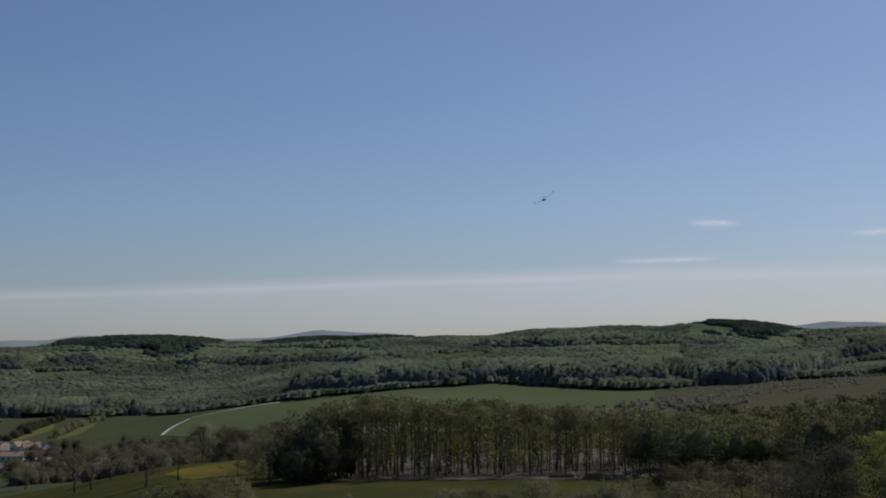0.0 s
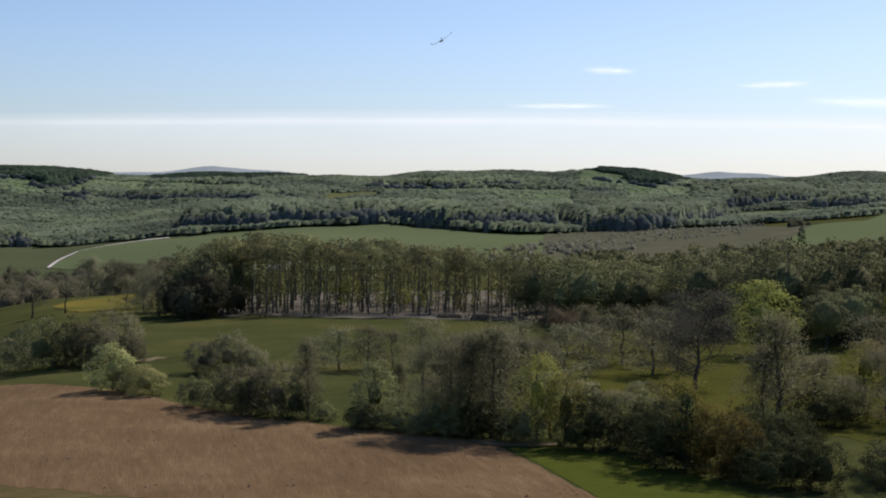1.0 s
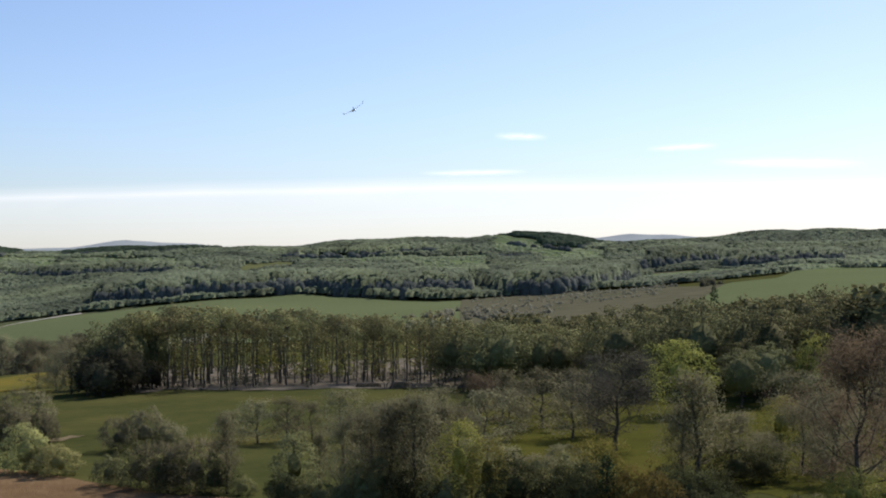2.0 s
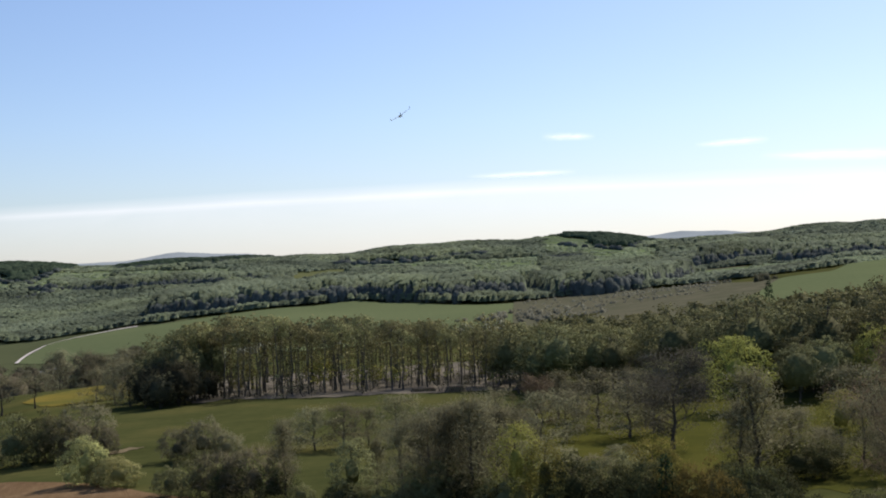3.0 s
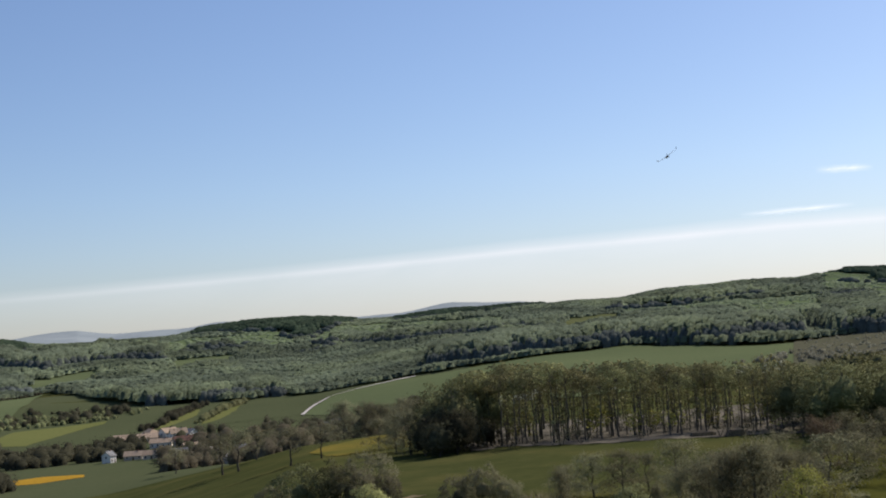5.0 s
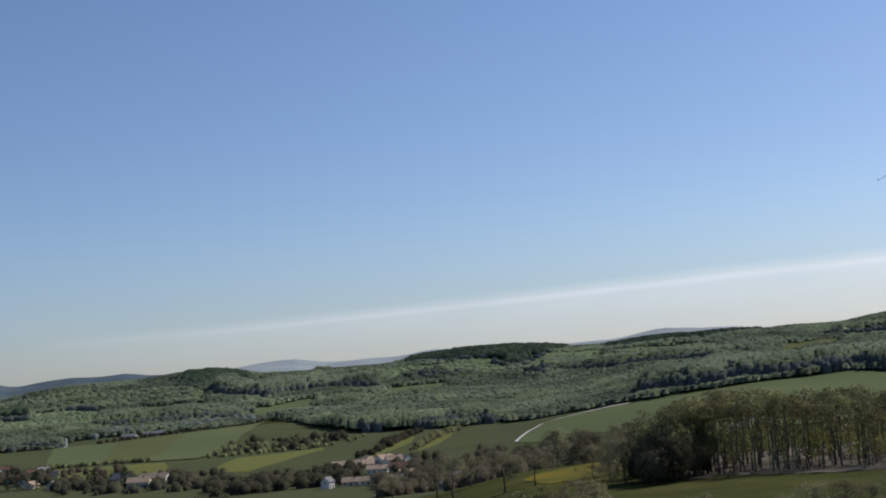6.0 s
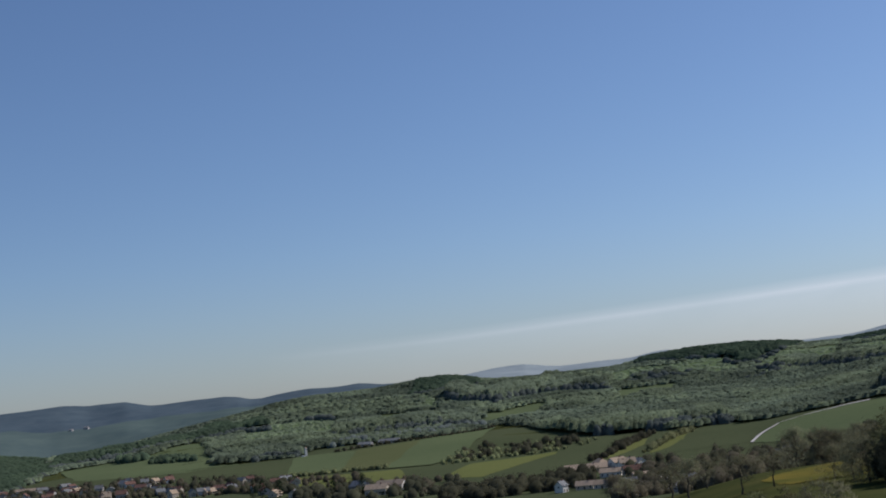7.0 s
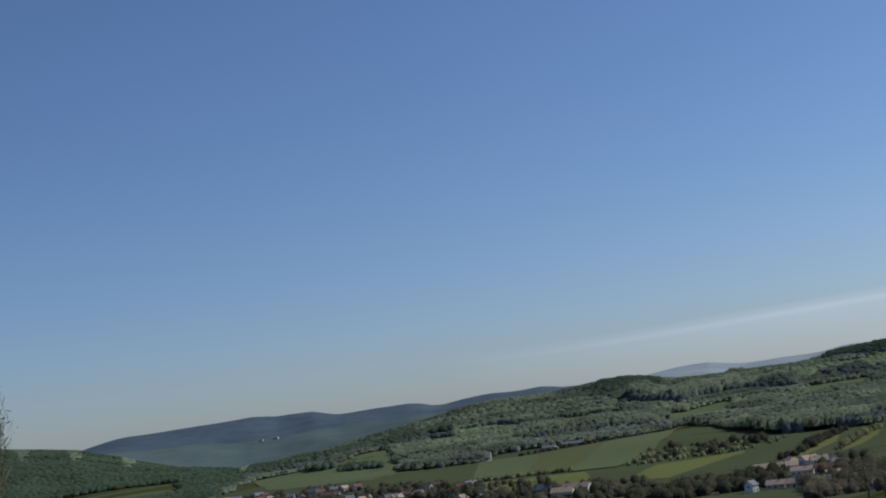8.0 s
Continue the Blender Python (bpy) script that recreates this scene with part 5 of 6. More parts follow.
for strip in YOUNG:
    patch("young_wood", [(a, lo + 8) for a, lo, hi in strip], [(a, hi - 8) for a, lo, hi in strip], YOUNG_FLOOR, "grassy light green ground of a young wood", "woodland", n=24, m=12, lift=0.35, ragged=6)


def belt(label, n, near, far, lo, hi, material, seed, quads=150, leaf=0.1, name="tree_belt"):
    nr, n = np.random.RandomState(seed), int(n * 1.6)
    t, s = nr.random(n), nr.random(n)
    (a0, r0), (a1, r1) = along(near, 60), along(far, 60)
    g = np.linspace(0, 1, 61)
    az = np.interp(t, g, a0) * (1 - s) + np.interp(t, g, a1) * s
    r = np.interp(t, g, r0) * (1 - s) + np.interp(t, g, r1) * s
    x, y = r * np.sin(np.radians(az)), r * np.cos(np.radians(az))
    h = nr.uniform(lo * 0.6, hi, n)
    wide = h * nr.uniform(0.9, 1.9, n)
    p = np.stack([x, y, ground_z(x, y)], -1)
    crowns(name, label, p, wide, h, material, int(quads * 0.8), 0.42, seed + 1)


belt("dark brown-green belt of trees along the stream", 90, [(-29, 850), (-22.5, 870)], [(-29, 930), (-22.5, 980)], 7, 12, LEAF_BELT, 21)
belt("brownish belt of trees behind the meadow", 110, [(-22, 700), (-17, 590), (-12, 540)], [(-22, 860), (-17, 980), (-11.5, 900)], 8, 13, LEAF_BELT_BROWN, 22)
belt("dark green belt of trees behind the meadow", 70, [(-21.5, 760), (-17, 640), (-12, 560)], [(-21, 1000), (-17, 1040), (-11, 1000)], 8, 13, LEAF_BELT, 23)
belt("hedge between two fields on the slope", 44, [(-20.5, 1150), (-18.6, 1310)], [(-20.3, 1160), (-18.4, 1320)], 5, 9, LEAF_GREEN, 24, 110)
belt("hedge climbing the slope", 44, [(-22.8, 1100), (-20.3, 1330)], [(-22.3, 1110), (-19.9, 1345)], 6, 10, LEAF_BELT, 25, 110)
belt("copse of dark trees between fields", 40, [(-28.6, 1240), (-24.2, 1275)], [(-27.6, 1400), (-22.6, 1340)], 6, 11, LEAF_BELT, 26, 110)
belt("grey-green bushes between fields", 50, [(-28.9, 1210), (-24, 1262)], [(-28.2, 1330), (-21.6, 1345)], 4, 8, LEAF_GREEN, 46, 90)
belt("long hedge across the green field", 46, [(-35.4, 1262), (-31.1, 1243)], [(-35.4, 1268), (-31.1, 1248)], 3.5, 6.5, LEAF_GREEN, 27, 90)
belt("hedge at the upper edge of the field", 60, [(-33.2, 1545), (-29.6, 1565), (-26.4, 1690)], [(-33.2, 1552), (-29.6, 1572), (-26.4, 1696)], 3, 6, LEAF_BELT, 47, 70)
belt("trees between the houses of the town", 250, [(-48, 1380), (-44, 1330), (-38, 1170), (-35, 1090)], [(-48, 1560), (-44, 1500), (-38, 1380), (-35, 1190)], 5, 10, LEAF_BELT, 28, 80)
belt("brownish garden trees in the town", 190, [(-48, 1380), (-44, 1330), (-38, 1150), (-29, 960)], [(-48, 1560), (-44, 1500), (-38, 1330), (-29, 1060)], 5, 9, LEAF_BELT_BROWN, 29, 80)
belt("dark trees round the last houses", 80, [(-35, 1000), (-28, 930)], [(-35, 1110), (-28, 1040)], 6, 11, LEAF_BELT, 48, 90)
belt("dark copse on the green hill field", 40, [(-40.7, 1740), (-38.9, 1690)], [(-40.6, 1780), (-38.9, 1725)], 9, 13, LEAF_FAR_PINE, 30, 70)
belt("dark copse on the green hill field", 30, [(-42.0, 1870), (-40.9, 1840)], [(-42.0, 1930), (-40.9, 1890)], 10, 15, LEAF_FAR_PINE, 31, 70)
belt("dark trees behind the farm buildings", 70, [(-33.5, 1640), (-27, 1680)], [(-33.5, 1720), (-27, 1760)], 9, 14, LEAF_FAR_DARK, 32, 70)
belt("scrub bushes on the brownish land", 330, [(4.4, 900), (12.4, 940)], [(4.6, 1240), (13.4, 1200)], 1.0, 3.6, LEAF_SCRUB, 33, 40)
belt("bushes along the far meadow", 26, [(-9, 760), (4.6, 700)], [(-9, 800), (4.6, 760)], 4, 7, LEAF_SCRUB, 34, 60)
belt("grey-brown bushes between meadow and scrub land", 60, [(1.6, 900), (7.0, 720)], [(4.6, 1000), (8.4, 820)], 3, 6, LEAF_SCRUB, 36, 90)
belt("dark trees on the sloping pasture", 4, [(14.2, 1000), (15.2, 960)], [(14.3, 1060), (15.2, 1040)], 6, 9, LEAF_BELT, 35, 120)
belt("white blossoming trees behind the meadow", 14, [(-22.6, 720), (-15, 640)], [(-21, 860), (-14, 760)], 5, 8, BLOSSOM, 37, 90)
belt("dark trees at the field's far end in the valley", 60, [(-32.5, 640), (-27.6, 690)], [(-32.4, 700), (-28.4, 730)], 8, 13, LEAF_BELT, 38, 130)

# ---------------------------------------------------------------- clouds, far behind everything
def cloud_material(name, strength, fade_left, fade_right, stops, grain, cover):
    """A thin bright veil: thickness from its own profile and streaky noise."""
    m, nt, b = nodes_of(name)
    nt.nodes.remove(b)
    uv = nt.nodes.new("ShaderNodeTexCoord").outputs["UV"]
    sep = nt.nodes.new("ShaderNodeSeparateXYZ")
    nt.links.new(uv, sep.inputs[0])
    prof = ramp(nt, sep.outputs[1], [(p, (v, v, v)) for p, v in stops])
    ends = ramp(nt, sep.outputs[0], [(0.0, (0, 0, 0)), (fade_left, (1, 1, 1)), (1 - fade_right, (1, 1, 1)), (1.0, (0, 0, 0))])
    mp = nt.nodes.new("ShaderNodeMapping")
    mp.inputs["Scale"].default_value = grain
    nt.links.new(uv, mp.inputs["Vector"])
    streak = ramp(nt, noise_at(nt, 1.0, 6, 0.6, mp.outputs[0], 0.6), [(0.25, (1 - cover,) * 3), (0.7, (1, 1, 1))])
    a = mix(nt, 1.0, mix(nt, 1.0, prof, ends, "MULTIPLY"), streak, "MULTIPLY")
    # The veil's sunlit white is its own emission.
    e, t, s = nt.nodes.new("ShaderNodeEmission"), nt.nodes.new("ShaderNodeBsdfTransparent"), nt.nodes.new("ShaderNodeMixShader")
    e.inputs[0].default_value, e.inputs[1].default_value = (0.945, 0.98, 1.0, 1), strength
    nt.links.new(a, s.inputs[0])
    nt.links.new(t.outputs[0], s.inputs[1])
    nt.links.new(e.outputs[0], s.inputs[2])
    nt.links.new(s.outputs[0], nt.nodes["Material Output"].inputs["Surface"])
    return m


def cloud(name, label, low, high, material, r=4700, n=48, m=10):
    """A curved sheet in the sky between two rails of (bearing, elevation)."""
    (a0, e0), (a1, e1) = along(low, n), along(high, n)
    v, f, uvs = [], [], []
    for i in range(n + 1):
        for j in range(m + 1):
            s = j / m
            a, e = radians(a0[i] * (1 - s) + a1[i] * s), radians(e0[i] * (1 - s) + e1[i] * s)
            v.append((r * math.sin(a), r * math.cos(a), EYE + r * math.tan(e)))
            uvs.append((i / n, s))
    for i in range(n):
        for j in range(m):
            f.append((i * (m + 1) + j, (i + 1) * (m + 1) + j, (i + 1) * (m + 1) + j + 1, i * (m + 1) + j + 1))
    me = mesh_from(name, v, f, material, True)
    layer = me.uv_layers.new(name="UVMap")
    for loop in me.loops:
        layer.data[loop.index].uv = uvs[loop.vertex_index]
    ob = new(name, me)
    ob.visible_shadow = False
    return tagged(ob, label, "cloud", kind="structure")


VEIL = cloud_material("cloud veil", 1.14, 0.5, 0.02, [(0.0, 0.16), (0.5, 0.26), (0.8, 0.38), (0.86, 0.66), (0.91, 0.32), (1.0, 0.0)], (9, 1.6, 1), 0.35)
WISP = cloud_material("cloud wisp", 1.35, 0.35, 0.35, [(0.0, 0.0), (0.35, 0.45), (0.5, 0.8), (0.75, 0.25), (1.0, 0.0)], (5, 1.6, 1), 0.75)
HAZE = cloud_material("low haze", 0.4, 0.02, 0.02, [(0.0, 0.42), (0.35, 0.24), (0.7, 0.08), (1.0, 0.0)], (3, 1, 1), 0.1)
# Glowing sheet added over the low sky to paint in haze.
cloud("cloud_haze", "pale haze low over the horizon", [(-75, -1.0), (40, -1.0)], [(-75, 6.5), (40, 6.5)], HAZE, r=4860, n=60)
cloud("cloud_bank", "long flat bank of white cloud low over the hills", [(-36, 0.2), (-16, 0.2), (4, 0.2), (26, 0.2)], [(-36, 2.75), (-29, 2.9), (-18, 3.35), (-7, 3.8), (4, 4.05), (15, 3.95), (26, 3.6)], VEIL, r=4800)
cloud("cloud", "small bright streak of cloud", [(5.7, 5.45), (8.0, 5.4)], [(5.7, 5.85), (8.0, 5.75)], WISP, n=12)
cloud("cloud", "small bright streak of cloud", [(12.0, 4.85), (15.1, 4.9)], [(12.0, 5.15), (15.1, 5.3)], WISP, n=12)
cloud("cloud", "long bright streak of cloud", [(14.6, 4.2), (21, 3.9)], [(14.6, 4.65), (21, 4.5)], WISP, n=12)
cloud("cloud", "faint thin streak of cloud", [(2.5, 3.95), (7.2, 4.0)], [(2.5, 4.25), (7.2, 4.3)], WISP, n=12)

# ---------------------------------------------------------------- houses
WALL_WHITE = plain_material("white render", (0.7, 0.66, 0.58), (0.82, 0.78, 0.7), 0.6, 0.85, 0.1)
WALL_CREAM = plain_material("cream render", (0.5, 0.43, 0.33), (0.6, 0.52, 0.41), 0.6, 0.85, 0.1)
WALL_GREY = plain_material("grey render", (0.36, 0.34, 0.32), (0.45, 0.43, 0.41), 0.6, 0.85, 0.1)
ROOF_RED = plain_material("red tiles", (0.15, 0.085, 0.064), (0.22, 0.125, 0.095), 0.8, 0.8, 0.3)
ROOF_PALE = plain_material("weathered tiles", (0.36, 0.265, 0.18), (0.47, 0.36, 0.25), 0.8, 0.8, 0.3)
ROOF_GREY = plain_material("grey roofing", (0.17, 0.17, 0.165), (0.25, 0.25, 0.24), 0.8, 0.7, 0.2)
PANE = plain_material("window pane", (0.03, 0.035, 0.045), (0.05, 0.055, 0.065), 1.0, 0.12, 0.0)
WOOD = plain_material("dark door wood", (0.09, 0.06, 0.04), (0.14, 0.1, 0.06), 2.0, 0.7, 0.2)


def box(bm, x0, x1, y0, y1, z0, z1):
    v = [bm.verts.new(p) for p in ((x0, y0, z0), (x1, y0, z0), (x1, y1, z0), (x0, y1, z0), (x0, y0, z1), (x1, y0, z1), (x1, y1, z1), (x0, y1, z1))]
    for q in ((0, 3, 2, 1), (4, 5, 6, 7), (0, 1, 5, 4), (1, 2, 6, 5), (2, 3, 7, 6), (3, 0, 4, 7)):
        bm.faces.new([v[i] for i in q])


def slab(name, dims, material, parent, label=""):
    bm = bmesh.new()
    box(bm, *dims)
    return part(name, bm, material, parent, label)


def house(az, r, w, d, h, rise, turn, wall, roof, label, hip=0.0, storeys=1, chimney=True):
    ob = new("house")
    bm = bmesh.new()                                         # walls with gables
    prof = [(-d / 2, -1.5), (-d / 2, h), (0, h + rise * (1 - hip * 0.98)), (d / 2, h), (d / 2, -1.5)]
    ends = [[bm.verts.new((x, y, z if hip == 0 or k != 2 else h)) for k, (y, z) in enumerate(prof)] for x in (-w / 2, w / 2)]
    for e in ends:
        bm.faces.new(e)
    for i in range(5):
        j = (i + 1) % 5
        bm.faces.new((ends[0][i], ends[0][j], ends[1][j], ends[1][i]))
    part("wall", bm, wall, ob)
    o, t = 0.5, 0.22                                         # roof, a thick shell that overhangs
    bm = bmesh.new()
    hx = w / 2 + o
    slope = rise / (d / 2)
    low = h - o * slope
    shell = []
    for dz in (0.03, t):
        shell.append([bm.verts.new(p) for p in ((-hx, -d / 2 - o, low + dz), (hx, -d / 2 - o, low + dz), (hx, d / 2 + o, low + dz), (-hx, d / 2 + o, low + dz),
                                                (-hx + hip * d / 2, 0, h + rise + dz), (hx - hip * d / 2, 0, h + rise + dz))])
    a, b = shell
    for s in (a, b):
        for q in ((0, 1, 5, 4), (2, 3, 4, 5), (0, 4, 3), (1, 2, 5)):
            if len(q) == 4 or hip > 0:
                bm.faces.new([s[i] for i in q])
    rim = ((0, 1), (1, 2), (2, 3), (3, 0)) if hip > 0 else ((0, 1), (1, 5), (5, 2), (2, 3), (3, 4), (4, 0))
    for i, j in rim:
        bm.faces.new((a[i], a[j], b[j], b[i]))
    rf = part("roof", bm, roof, ob)
    if chimney:
        slab("chimney", (w * 0.18, w * 0.18 + 0.7, -0.35, 0.35, h + rise * 0.6, h + rise + 1.0), ROOF_RED, rf)
    for side in (-1, 1):
        y = side * d / 2
        for s in range(storeys):
            n = max(2, int(w / 3))
            for k in range(n):
                x = -w / 2 + w * (k + 0.5) / n
                z = 1.0 + s * 2.8
                if side == -1 and s == 0 and k == n // 2:
                    slab("door", (x - 0.5, x + 0.5, y - 0.04, y + 0.04, 0.05, 2.1), WOOD, ob)
                    continue
                win = slab("window", (x - 0.62, x + 0.62, y - 0.06, y + 0.05, z - 0.1, z + 1.4), WALL_WHITE, ob)
                slab("pane", (x - 0.5, x + 0.5, y - 0.08 if side < 0 else y + 0.051, y - 0.061 if side < 0 else y + 0.08, z, z + 1.3), PANE, win)
    for x in (-w / 2, w / 2):                                # gable windows
        e = 0.05 if x > 0 else -0.05
        slab("window", (min(x, x + e), max(x, x + e), -0.5, 0.5, h - 1.6, h - 0.4), PANE, ob)
    p = spot(az, r)
    ob.matrix_basis = Matrix.LocRotScale(p, Euler((0, 0, radians(turn))), None)
    return tagged(ob, label, "house", "houses in the valley")


hr = random.Random(3)
# the village below the meadow
for az, r, w, d, h, rise, turn, wall, roof, label, hip, st in [
        (-22.9, 985, 30, 11, 3.6, 3.0, 20, WALL_CREAM, ROOF_PALE, "long low farm building with weathered tile roof", 0, 1),
        (-22.3, 1000, 16, 12, 4.5, 4.0, -40, WALL_CREAM, ROOF_PALE, "broad cream house with pale hipped roof", 1, 1),
        (-21.6, 990, 12, 9, 5.0, 3.2, 60, WALL_WHITE, ROOF_PALE, "white house with weathered roof", 0, 2),
        (-21.2, 960, 11, 9, 5.0, 3.2, 30, WALL_WHITE, ROOF_PALE, "bright white house with weathered roof", 0, 2),
        (-20.8, 975, 10, 9, 3.4, 3.0, -20, WALL_WHITE, ROOF_GREY, "small white house with grey roof", 0, 1),
        (-21.9, 920, 14, 8, 3.2, 2.4, 12, WALL_WHITE, ROOF_PALE, "long white outbuilding with pale roof", 0, 1),
        (-21.0, 915, 13, 8, 3.4, 3.0, 35, WALL_CREAM, ROOF_RED, "cream cottage with red tile roof", 0, 1),
        (-23.0, 850, 11, 7, 2.8, 2.4, 10, WALL_CREAM, ROOF_PALE, "long cream barn beside the road", 0, 1),
        (-22.3, 838, 10, 7, 2.8, 2.4, 14, WALL_CREAM, ROOF_PALE, "cream shed with low pale roof", 0, 1),
        (-24.0, 845, 6, 6, 4.5, 2.6, 80, WALL_WHITE, ROOF_GREY, "narrow white gabled house by the road", 0, 2),
        (-21.3, 810, 12, 8, 3.2, 3.0, 25, WALL_WHITE, ROOF_GREY, "white cottage with grey roof", 0, 1),
        (-20.7, 850, 11, 8, 3.4, 3.2, 50, WALL_CREAM, ROOF_PALE, "cream cottage with weathered roof", 0, 1),
        (-31.6, 1010, 16, 10, 4.5, 3.2, 15, WALL_CREAM, ROOF_PALE, "cream house with weathered roof among trees", 0, 1),
        (-31.0, 1035, 22, 10, 4.0, 3.4, 5, WALL_WHITE, ROOF_PALE, "long white house with weathered roof", 0, 1),
        (-32.3, 1040, 14, 10, 5.5, 3.6, -20, WALL_GREY, ROOF_GREY, "grey two-storey house among trees", 0, 2),
        (-15.1, 900, 10, 7, 3, 2.6, 8, WALL_WHITE, ROOF_GREY, "low white cottage half hidden by trees", 0, 1),
        (-14.6, 905, 9, 7, 3, 2.4, 4, WALL_WHITE, ROOF_GREY, "low white cottage half hidden by trees", 0, 1),
        (-18.9, 800, 12, 8, 3, 2.6, 30, WALL_WHITE, ROOF_GREY, "white cottage half hidden by trees", 0, 1)]:
    house(az, r, w, d, h, rise, turn, wall, roof, label, hip, st)
# the small town further off
for i in range(66):
    az = hr.uniform(-47, -34.5)
    r = np.interp(az, [-47, -44, -38, -34.5], [1430, 1390, 1240, 1110]) + hr.uniform(-70, 110)
    wall, roof = hr.choice([(WALL_WHITE, ROOF_RED), (WALL_CREAM, ROOF_RED), (WALL_GREY, ROOF_RED), (WALL_CREAM, ROOF_PALE), (WALL_GREY, ROOF_GREY), (WALL_CREAM, ROOF_GREY)])
    house(az, r, hr.uniform(7, 11), hr.uniform(6, 8), hr.uniform(2.6, 4.2), hr.uniform(2.2, 3.2), hr.uniform(-90, 90), wall, roof,
          ("%s house with %s roof in the small town" % ({WALL_WHITE: "white", WALL_CREAM: "cream", WALL_GREY: "grey"}[wall], {ROOF_RED: "red tile", ROOF_PALE: "weathered tile", ROOF_GREY: "grey"}[roof])))
# farm sheds and a tower on the slope, and a hamlet on the far hills
house(-30.9, 1578, 24, 11, 3, 2.2, 14, WALL_GREY, ROOF_GREY, "long grey farm shed on the slope", 0, 1, False)
house(-31.9, 1590, 16, 9, 2.6, 2.2, 10, WALL_GREY, ROOF_GREY, "low grey farm shed on the slope", 0, 1, False)
house(-45.5, 1500, 30, 12, 4, 2.2, 6, WALL_WHITE, ROOF_PALE, "long pale hall at the edge of the town", 0, 1, False)
house(-43.1, 3840, 14, 10, 15, 3, 10, WALL_GREY, ROOF_GREY, "tall greyish building on the far hillside", 0, 3, False)
house(-43.7, 3840, 10, 9, 13.5, 3, 10, WALL_GREY, ROOF_GREY, "greyish building on the far hillside", 0, 3, False)


def tower():
    ob = new("tower")
    bm = bmesh.new()
    box(bm, -1.9, 1.9, -1.9, 1.9, -2, 15)
    part("wall", bm, WALL_WHITE, ob)
    bm = bmesh.new()
    top = bm.verts.new((0, 0, 17.5))
    ring = [bm.verts.new((x, y, 15.02)) for x, y in ((-2.3, -2.3), (2.3, -2.3), (2.3, 2.3), (-2.3, 2.3))]
    for i in range(4):
        bm.faces.new((ring[i], ring[(i + 1) % 4], top))
    bm.faces.new(ring[::-1])
    part("roof", bm, ROOF_PALE, ob)
    for z in (4, 8, 12):
        slab("window", (-0.5, 0.5, -1.98, -1.9, z, z + 1.6), PANE, ob)
    slab("annexe", (-8, 2, -6, -1.95, -2, 2.4), WALL_WHITE, ob)
    ob.matrix_basis = Matrix.LocRotScale(spot(-34.39, 1565), Euler((0, 0, radians(-25))), (0.62, 0.62, 0.62))
    tagged(ob, "slim white tower with low annexe on the slope", "tower")


tower()


# ---------------------------------------------------------------- brushwood at the wood's edge
SAWN = plain_material("sawn wood ends", (0.2, 0.15, 0.09), (0.3, 0.23, 0.14), 6.0, 0.8, 0.2)


def log_pile(az, r, length, high, seed, label):
    """Round logs laid crosswise to the view, three to five high, with pale sawn ends."""
    q = random.Random(seed)
    ob = new("log_pile")
    rad = 0.28
    rows = int(high / (rad * 1.75))
    for k in range(rows):
        for i in range(int(length / (2 * rad)) - k):
            x, z = -length / 2 + rad * (2 * i + 1 + k) + q.uniform(-0.03, 0.03), rad * (1 + 1.75 * k)
            half, rr = 1.6 + q.uniform(-0.25, 0.25), rad * q.uniform(0.8, 1.0)
            bm = bmesh.new()
            ends = [[bm.verts.new((x + rr * math.cos(a), y, z + rr * math.sin(a))) for a in [2 * math.pi * j / 8 for j in range(8)]] for y in (-half, half)]
            for j in range(8):
                bm.faces.new((ends[0][j], ends[0][(j + 1) % 8], ends[1][(j + 1) % 8], ends[1][j]))
            log = part("log", bm, BARK, ob)
            for e, y in ((1, -half), (-1, half)):
                bm = bmesh.new()
                bm.faces.new([bm.verts.new((x + rr * math.cos(a), y, z + rr * math.sin(a))) for a in [2 * math.pi * j / 8 for j in range(8)]][::e])
                part("cut_end", bm, SAWN, log)
    ob.matrix_basis = Matrix.LocRotScale(spot(az, r), Euler((0, 0, radians(-az + 8))), None)
    tagged(ob, label, "log pile", "log piles")


log_pile(1.75, 339, 5.5, 1.9, 1, "stack of dark logs with pale sawn ends at the wood's edge")
log_pile(0.4, 345, 6.5, 1.4, 2, "low stack of dark logs at the wood's edge")

# ---------------------------------------------------------------- flying wing
FOAM = plain_material("white foam skin", (0.74, 0.75, 0.76), (0.82, 0.82, 0.82), 6.0, 0.35, 0.05)
DARK_PLASTIC = plain_material("black plastic", (0.012, 0.012, 0.013), (0.025, 0.025, 0.026), 12.0, 0.35, 0.05)
METAL = plain_material("motor metal", (0.35, 0.35, 0.36), (0.5, 0.5, 0.51), 20.0, 0.3, 0.05, 1.0)


def aerofoil(chord, thick, n=9):
    """Section points from the trailing edge over the top to the nose and back below; x backwards."""
    top, low = [], []
    for i in range(n):
        x = 0.5 * (1 + math.cos(math.pi * i / (n - 1)))
        y = 5 * thick * (0.2969 * math.sqrt(x) - 0.126 * x - 0.3516 * x * x + 0.2843 * x ** 3 - 0.1015 * x ** 4)
        top.append((x * chord, y * chord * 1.15))
        low.append((x * chord, -y * chord * 0.7))
    return top + low[::-1][1:-1]


def loft(bm, sections):
    rows = [[bm.verts.new(p) for p in s] for s in sections]
    for a, b in zip(rows, rows[1:]):
        for i in range(len(a)):
            j = (i + 1) % len(a)
            bm.faces.new((a[i], a[j], b[j], b[i]))
    bm.faces.new(rows[0][::-1])
    bm.faces.new(rows[-1])


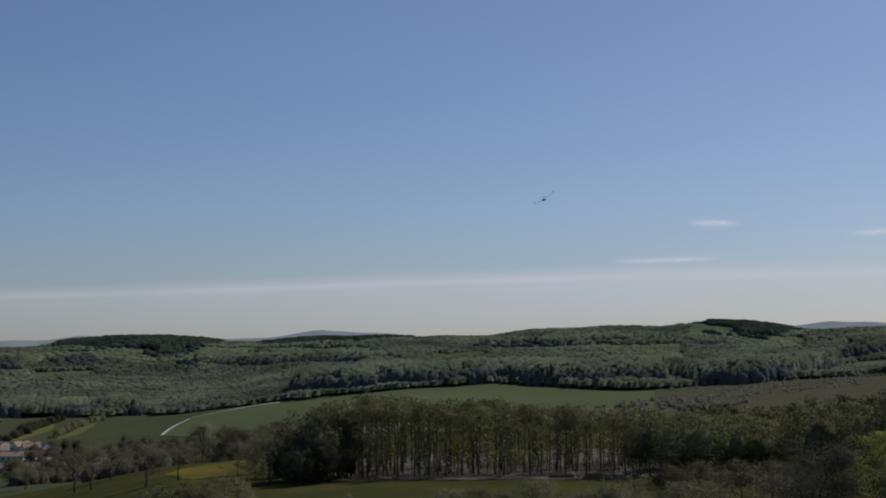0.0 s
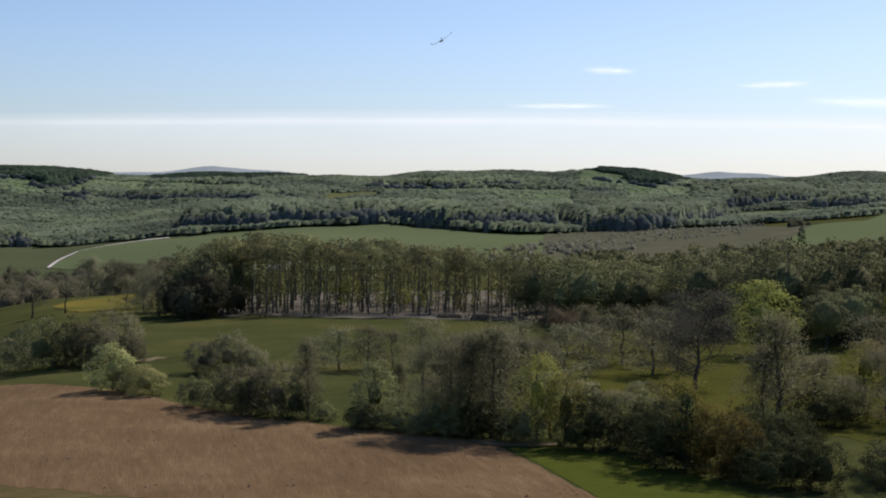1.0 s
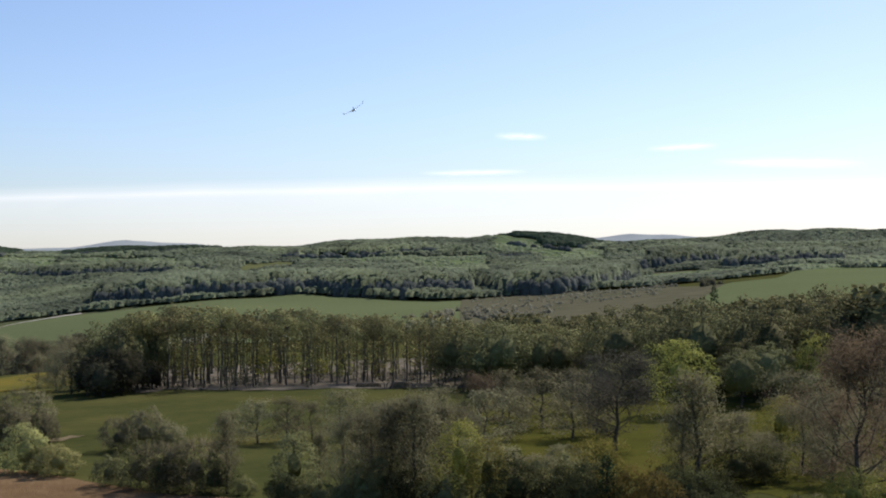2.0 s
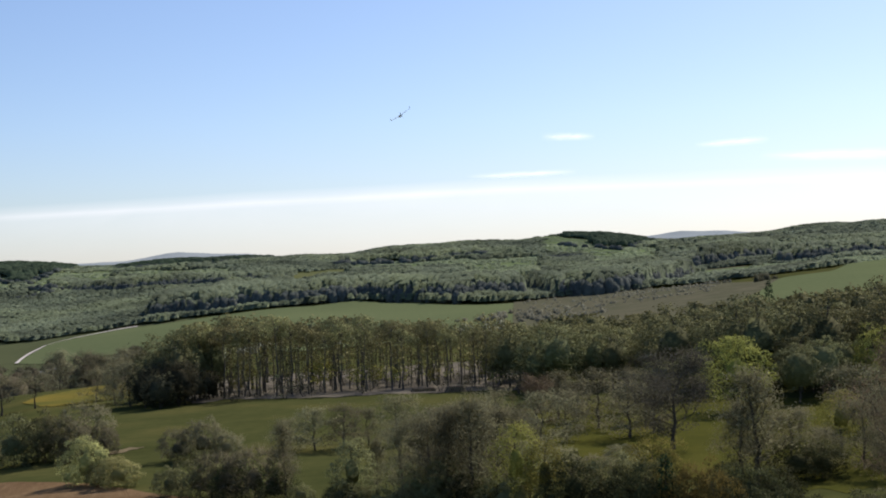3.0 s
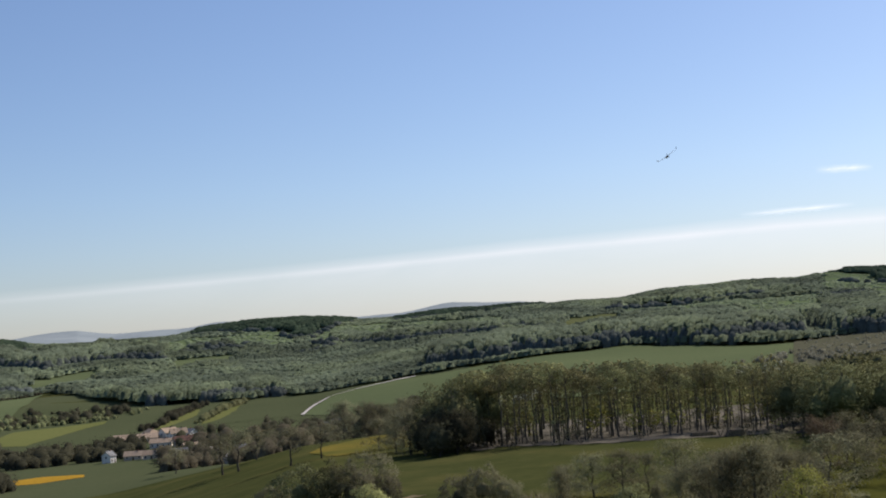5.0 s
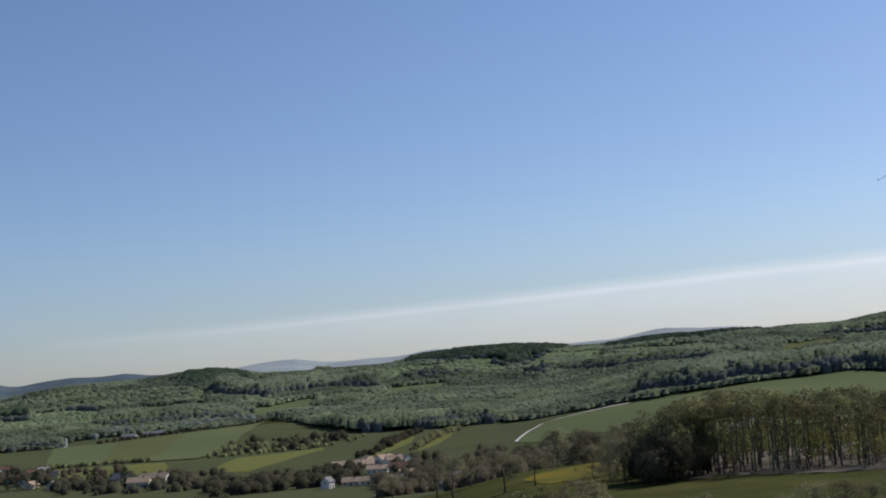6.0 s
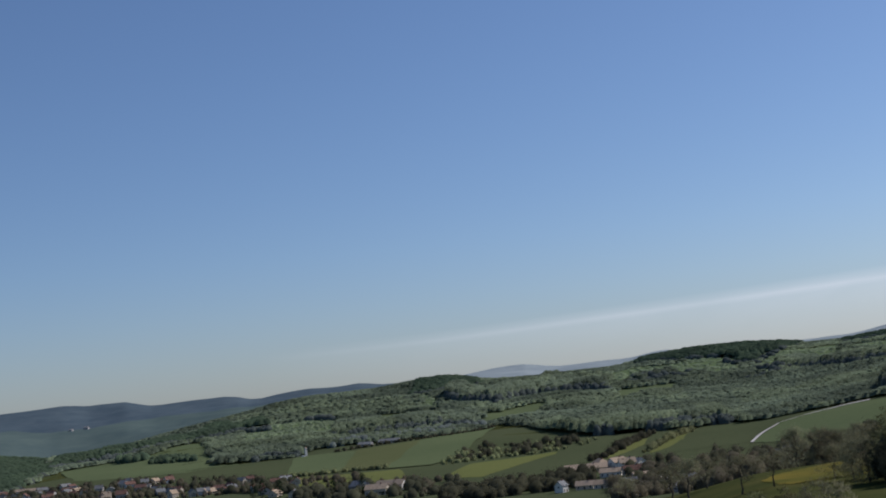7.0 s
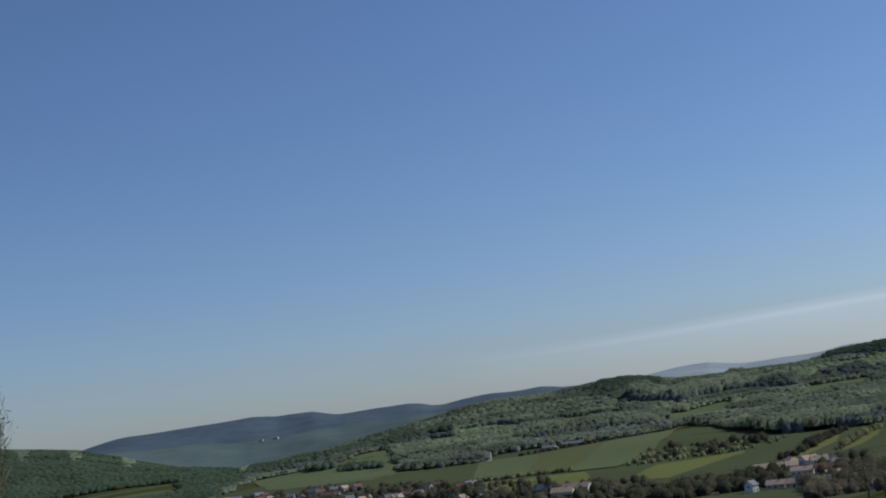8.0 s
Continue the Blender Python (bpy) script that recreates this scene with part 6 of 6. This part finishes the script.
def flying_wing():
    """Nose towards +Y, span along X, 1.4 m; rear motor with a two-bladed propeller."""
    ob = new("flying_wing_drone")
    for side, word in ((-1, "left"), (1, "right")):
        bm = bmesh.new()
        sec = []
        for t in np.linspace(0, 1, 9):
            chord, x = 0.36 - 0.2 * t, side * (0.05 + 0.63 * t)
            nose = 0.16 - 0.36 * t
            sec.append([(x, nose - c * 0.999, z + 0.035 * t) for c, z in aerofoil(chord, 0.11 - 0.02 * t)])
        loft(bm, sec)
        wing = part("wing", bm, FOAM, ob, "", True)
        bm = bmesh.new()                                     # elevon along the trailing edge
        sec = []
        for t in (0.36, 0.92):
            chord, x = 0.36 - 0.2 * t, side * (0.05 + 0.63 * t)
            tail = 0.16 - 0.36 * t - chord
            z = 0.035 * t
            sec.append([(x, tail + 0.004, z + 0.004), (x, tail - 0.055, z + 0.001), (x, tail - 0.055, z - 0.001), (x, tail + 0.004, z - 0.004)])
        loft(bm, sec)
        part("elevon", bm, FOAM, wing)
        slab("control_horn", (side * 0.42 - 0.004, side * 0.42 + 0.004, -0.33, -0.28, 0.012, 0.05), DARK_PLASTIC, wing)
        bm = bmesh.new()                                     # winglet, canted outwards
        sec = []
        for t in np.linspace(0, 1, 5):
            chord = 0.17 - 0.08 * t
            sec.append([(side * (0.685 + 0.07 * t * t + 0.01 * t) + z, -0.19 - 0.1 * t - c, 0.02 + 0.15 * t) for c, z in aerofoil(chord, 0.08)])
        loft(bm, sec)
        part("winglet", bm, FOAM, ob, "", True)
    bm = bmesh.new()                                         # fuselage pod
    sec = []
    for y, w, h in ((0.27, 0.012, 0.012), (0.25, 0.035, 0.03), (0.18, 0.06, 0.05), (0.05, 0.075, 0.065), (-0.1, 0.07, 0.06), (-0.2, 0.045, 0.045), (-0.25, 0.028, 0.03)):
        sec.append([(w * math.cos(a), y, -0.012 + h * math.sin(a)) for a in [2 * math.pi * k / 14 for k in range(14)]])
    loft(bm, sec)
    part("fuselage", bm, FOAM, ob, "", True)
    bm = bmesh.new()
    sec = [[(0.022 * math.cos(a), y, 0.005 + 0.022 * math.sin(a)) for a in [2 * math.pi * k / 12 for k in range(12)]] for y in (-0.245, -0.295)]
    loft(bm, sec)
    part("motor", bm, METAL, ob, "small round electric motor")
    bm = bmesh.new()
    sec = [[(s * math.cos(a), y, 0.005 + s * math.sin(a)) for a in [2 * math.pi * k / 10 for k in range(10)]] for y, s in ((-0.296, 0.014), (-0.312, 0.012), (-0.322, 0.004))]
    loft(bm, sec)
    hub = part("hub", bm, DARK_PLASTIC, ob, "black propeller hub")
    for side in (-1, 1):
        bm = bmesh.new()
        sec = []
        for t in np.linspace(0, 1, 7):
            c = 0.012 + 0.02 * math.sin(math.pi * min(1, 0.15 + 0.85 * t)) * (1 - 0.4 * t)
            tw = radians(48 - 30 * t)
            z = side * (0.012 + 0.14 * t)
            sec.append([(side * (c * math.cos(tw) * k), -0.305 + 0.5 * c * math.sin(tw) * k + d - 0.02 * t * t, 0.005 + z) for k, d in ((-1, 0), (0, 0.003), (1, 0), (0, -0.003))])
        loft(bm, sec)
        part("blade", bm, DARK_PLASTIC, hub, "black propeller blade")
    bm = bmesh.new()
    sec = [[(0.03 * math.cos(a), 0.06 + 0.03 * math.sin(a), z) for a in [2 * math.pi * k / 12 for k in range(12)]] for z in (-0.068, -0.095)]
    loft(bm, sec)
    part("camera_pod", bm, DARK_PLASTIC, ob, "black camera bulge under the body")
    az, el, dist = radians(-0.2), radians(6.75), 84.0
    ob.matrix_basis = Matrix.LocRotScale((dist * math.cos(el) * math.sin(az), dist * math.cos(el) * math.cos(az), EYE + dist * math.sin(el)),
                                         Euler((radians(6), radians(-32), radians(18)), "ZYX"), None)
    tagged(ob, "white foam flying wing drone banking in the clear sky", "drone")


flying_wing()
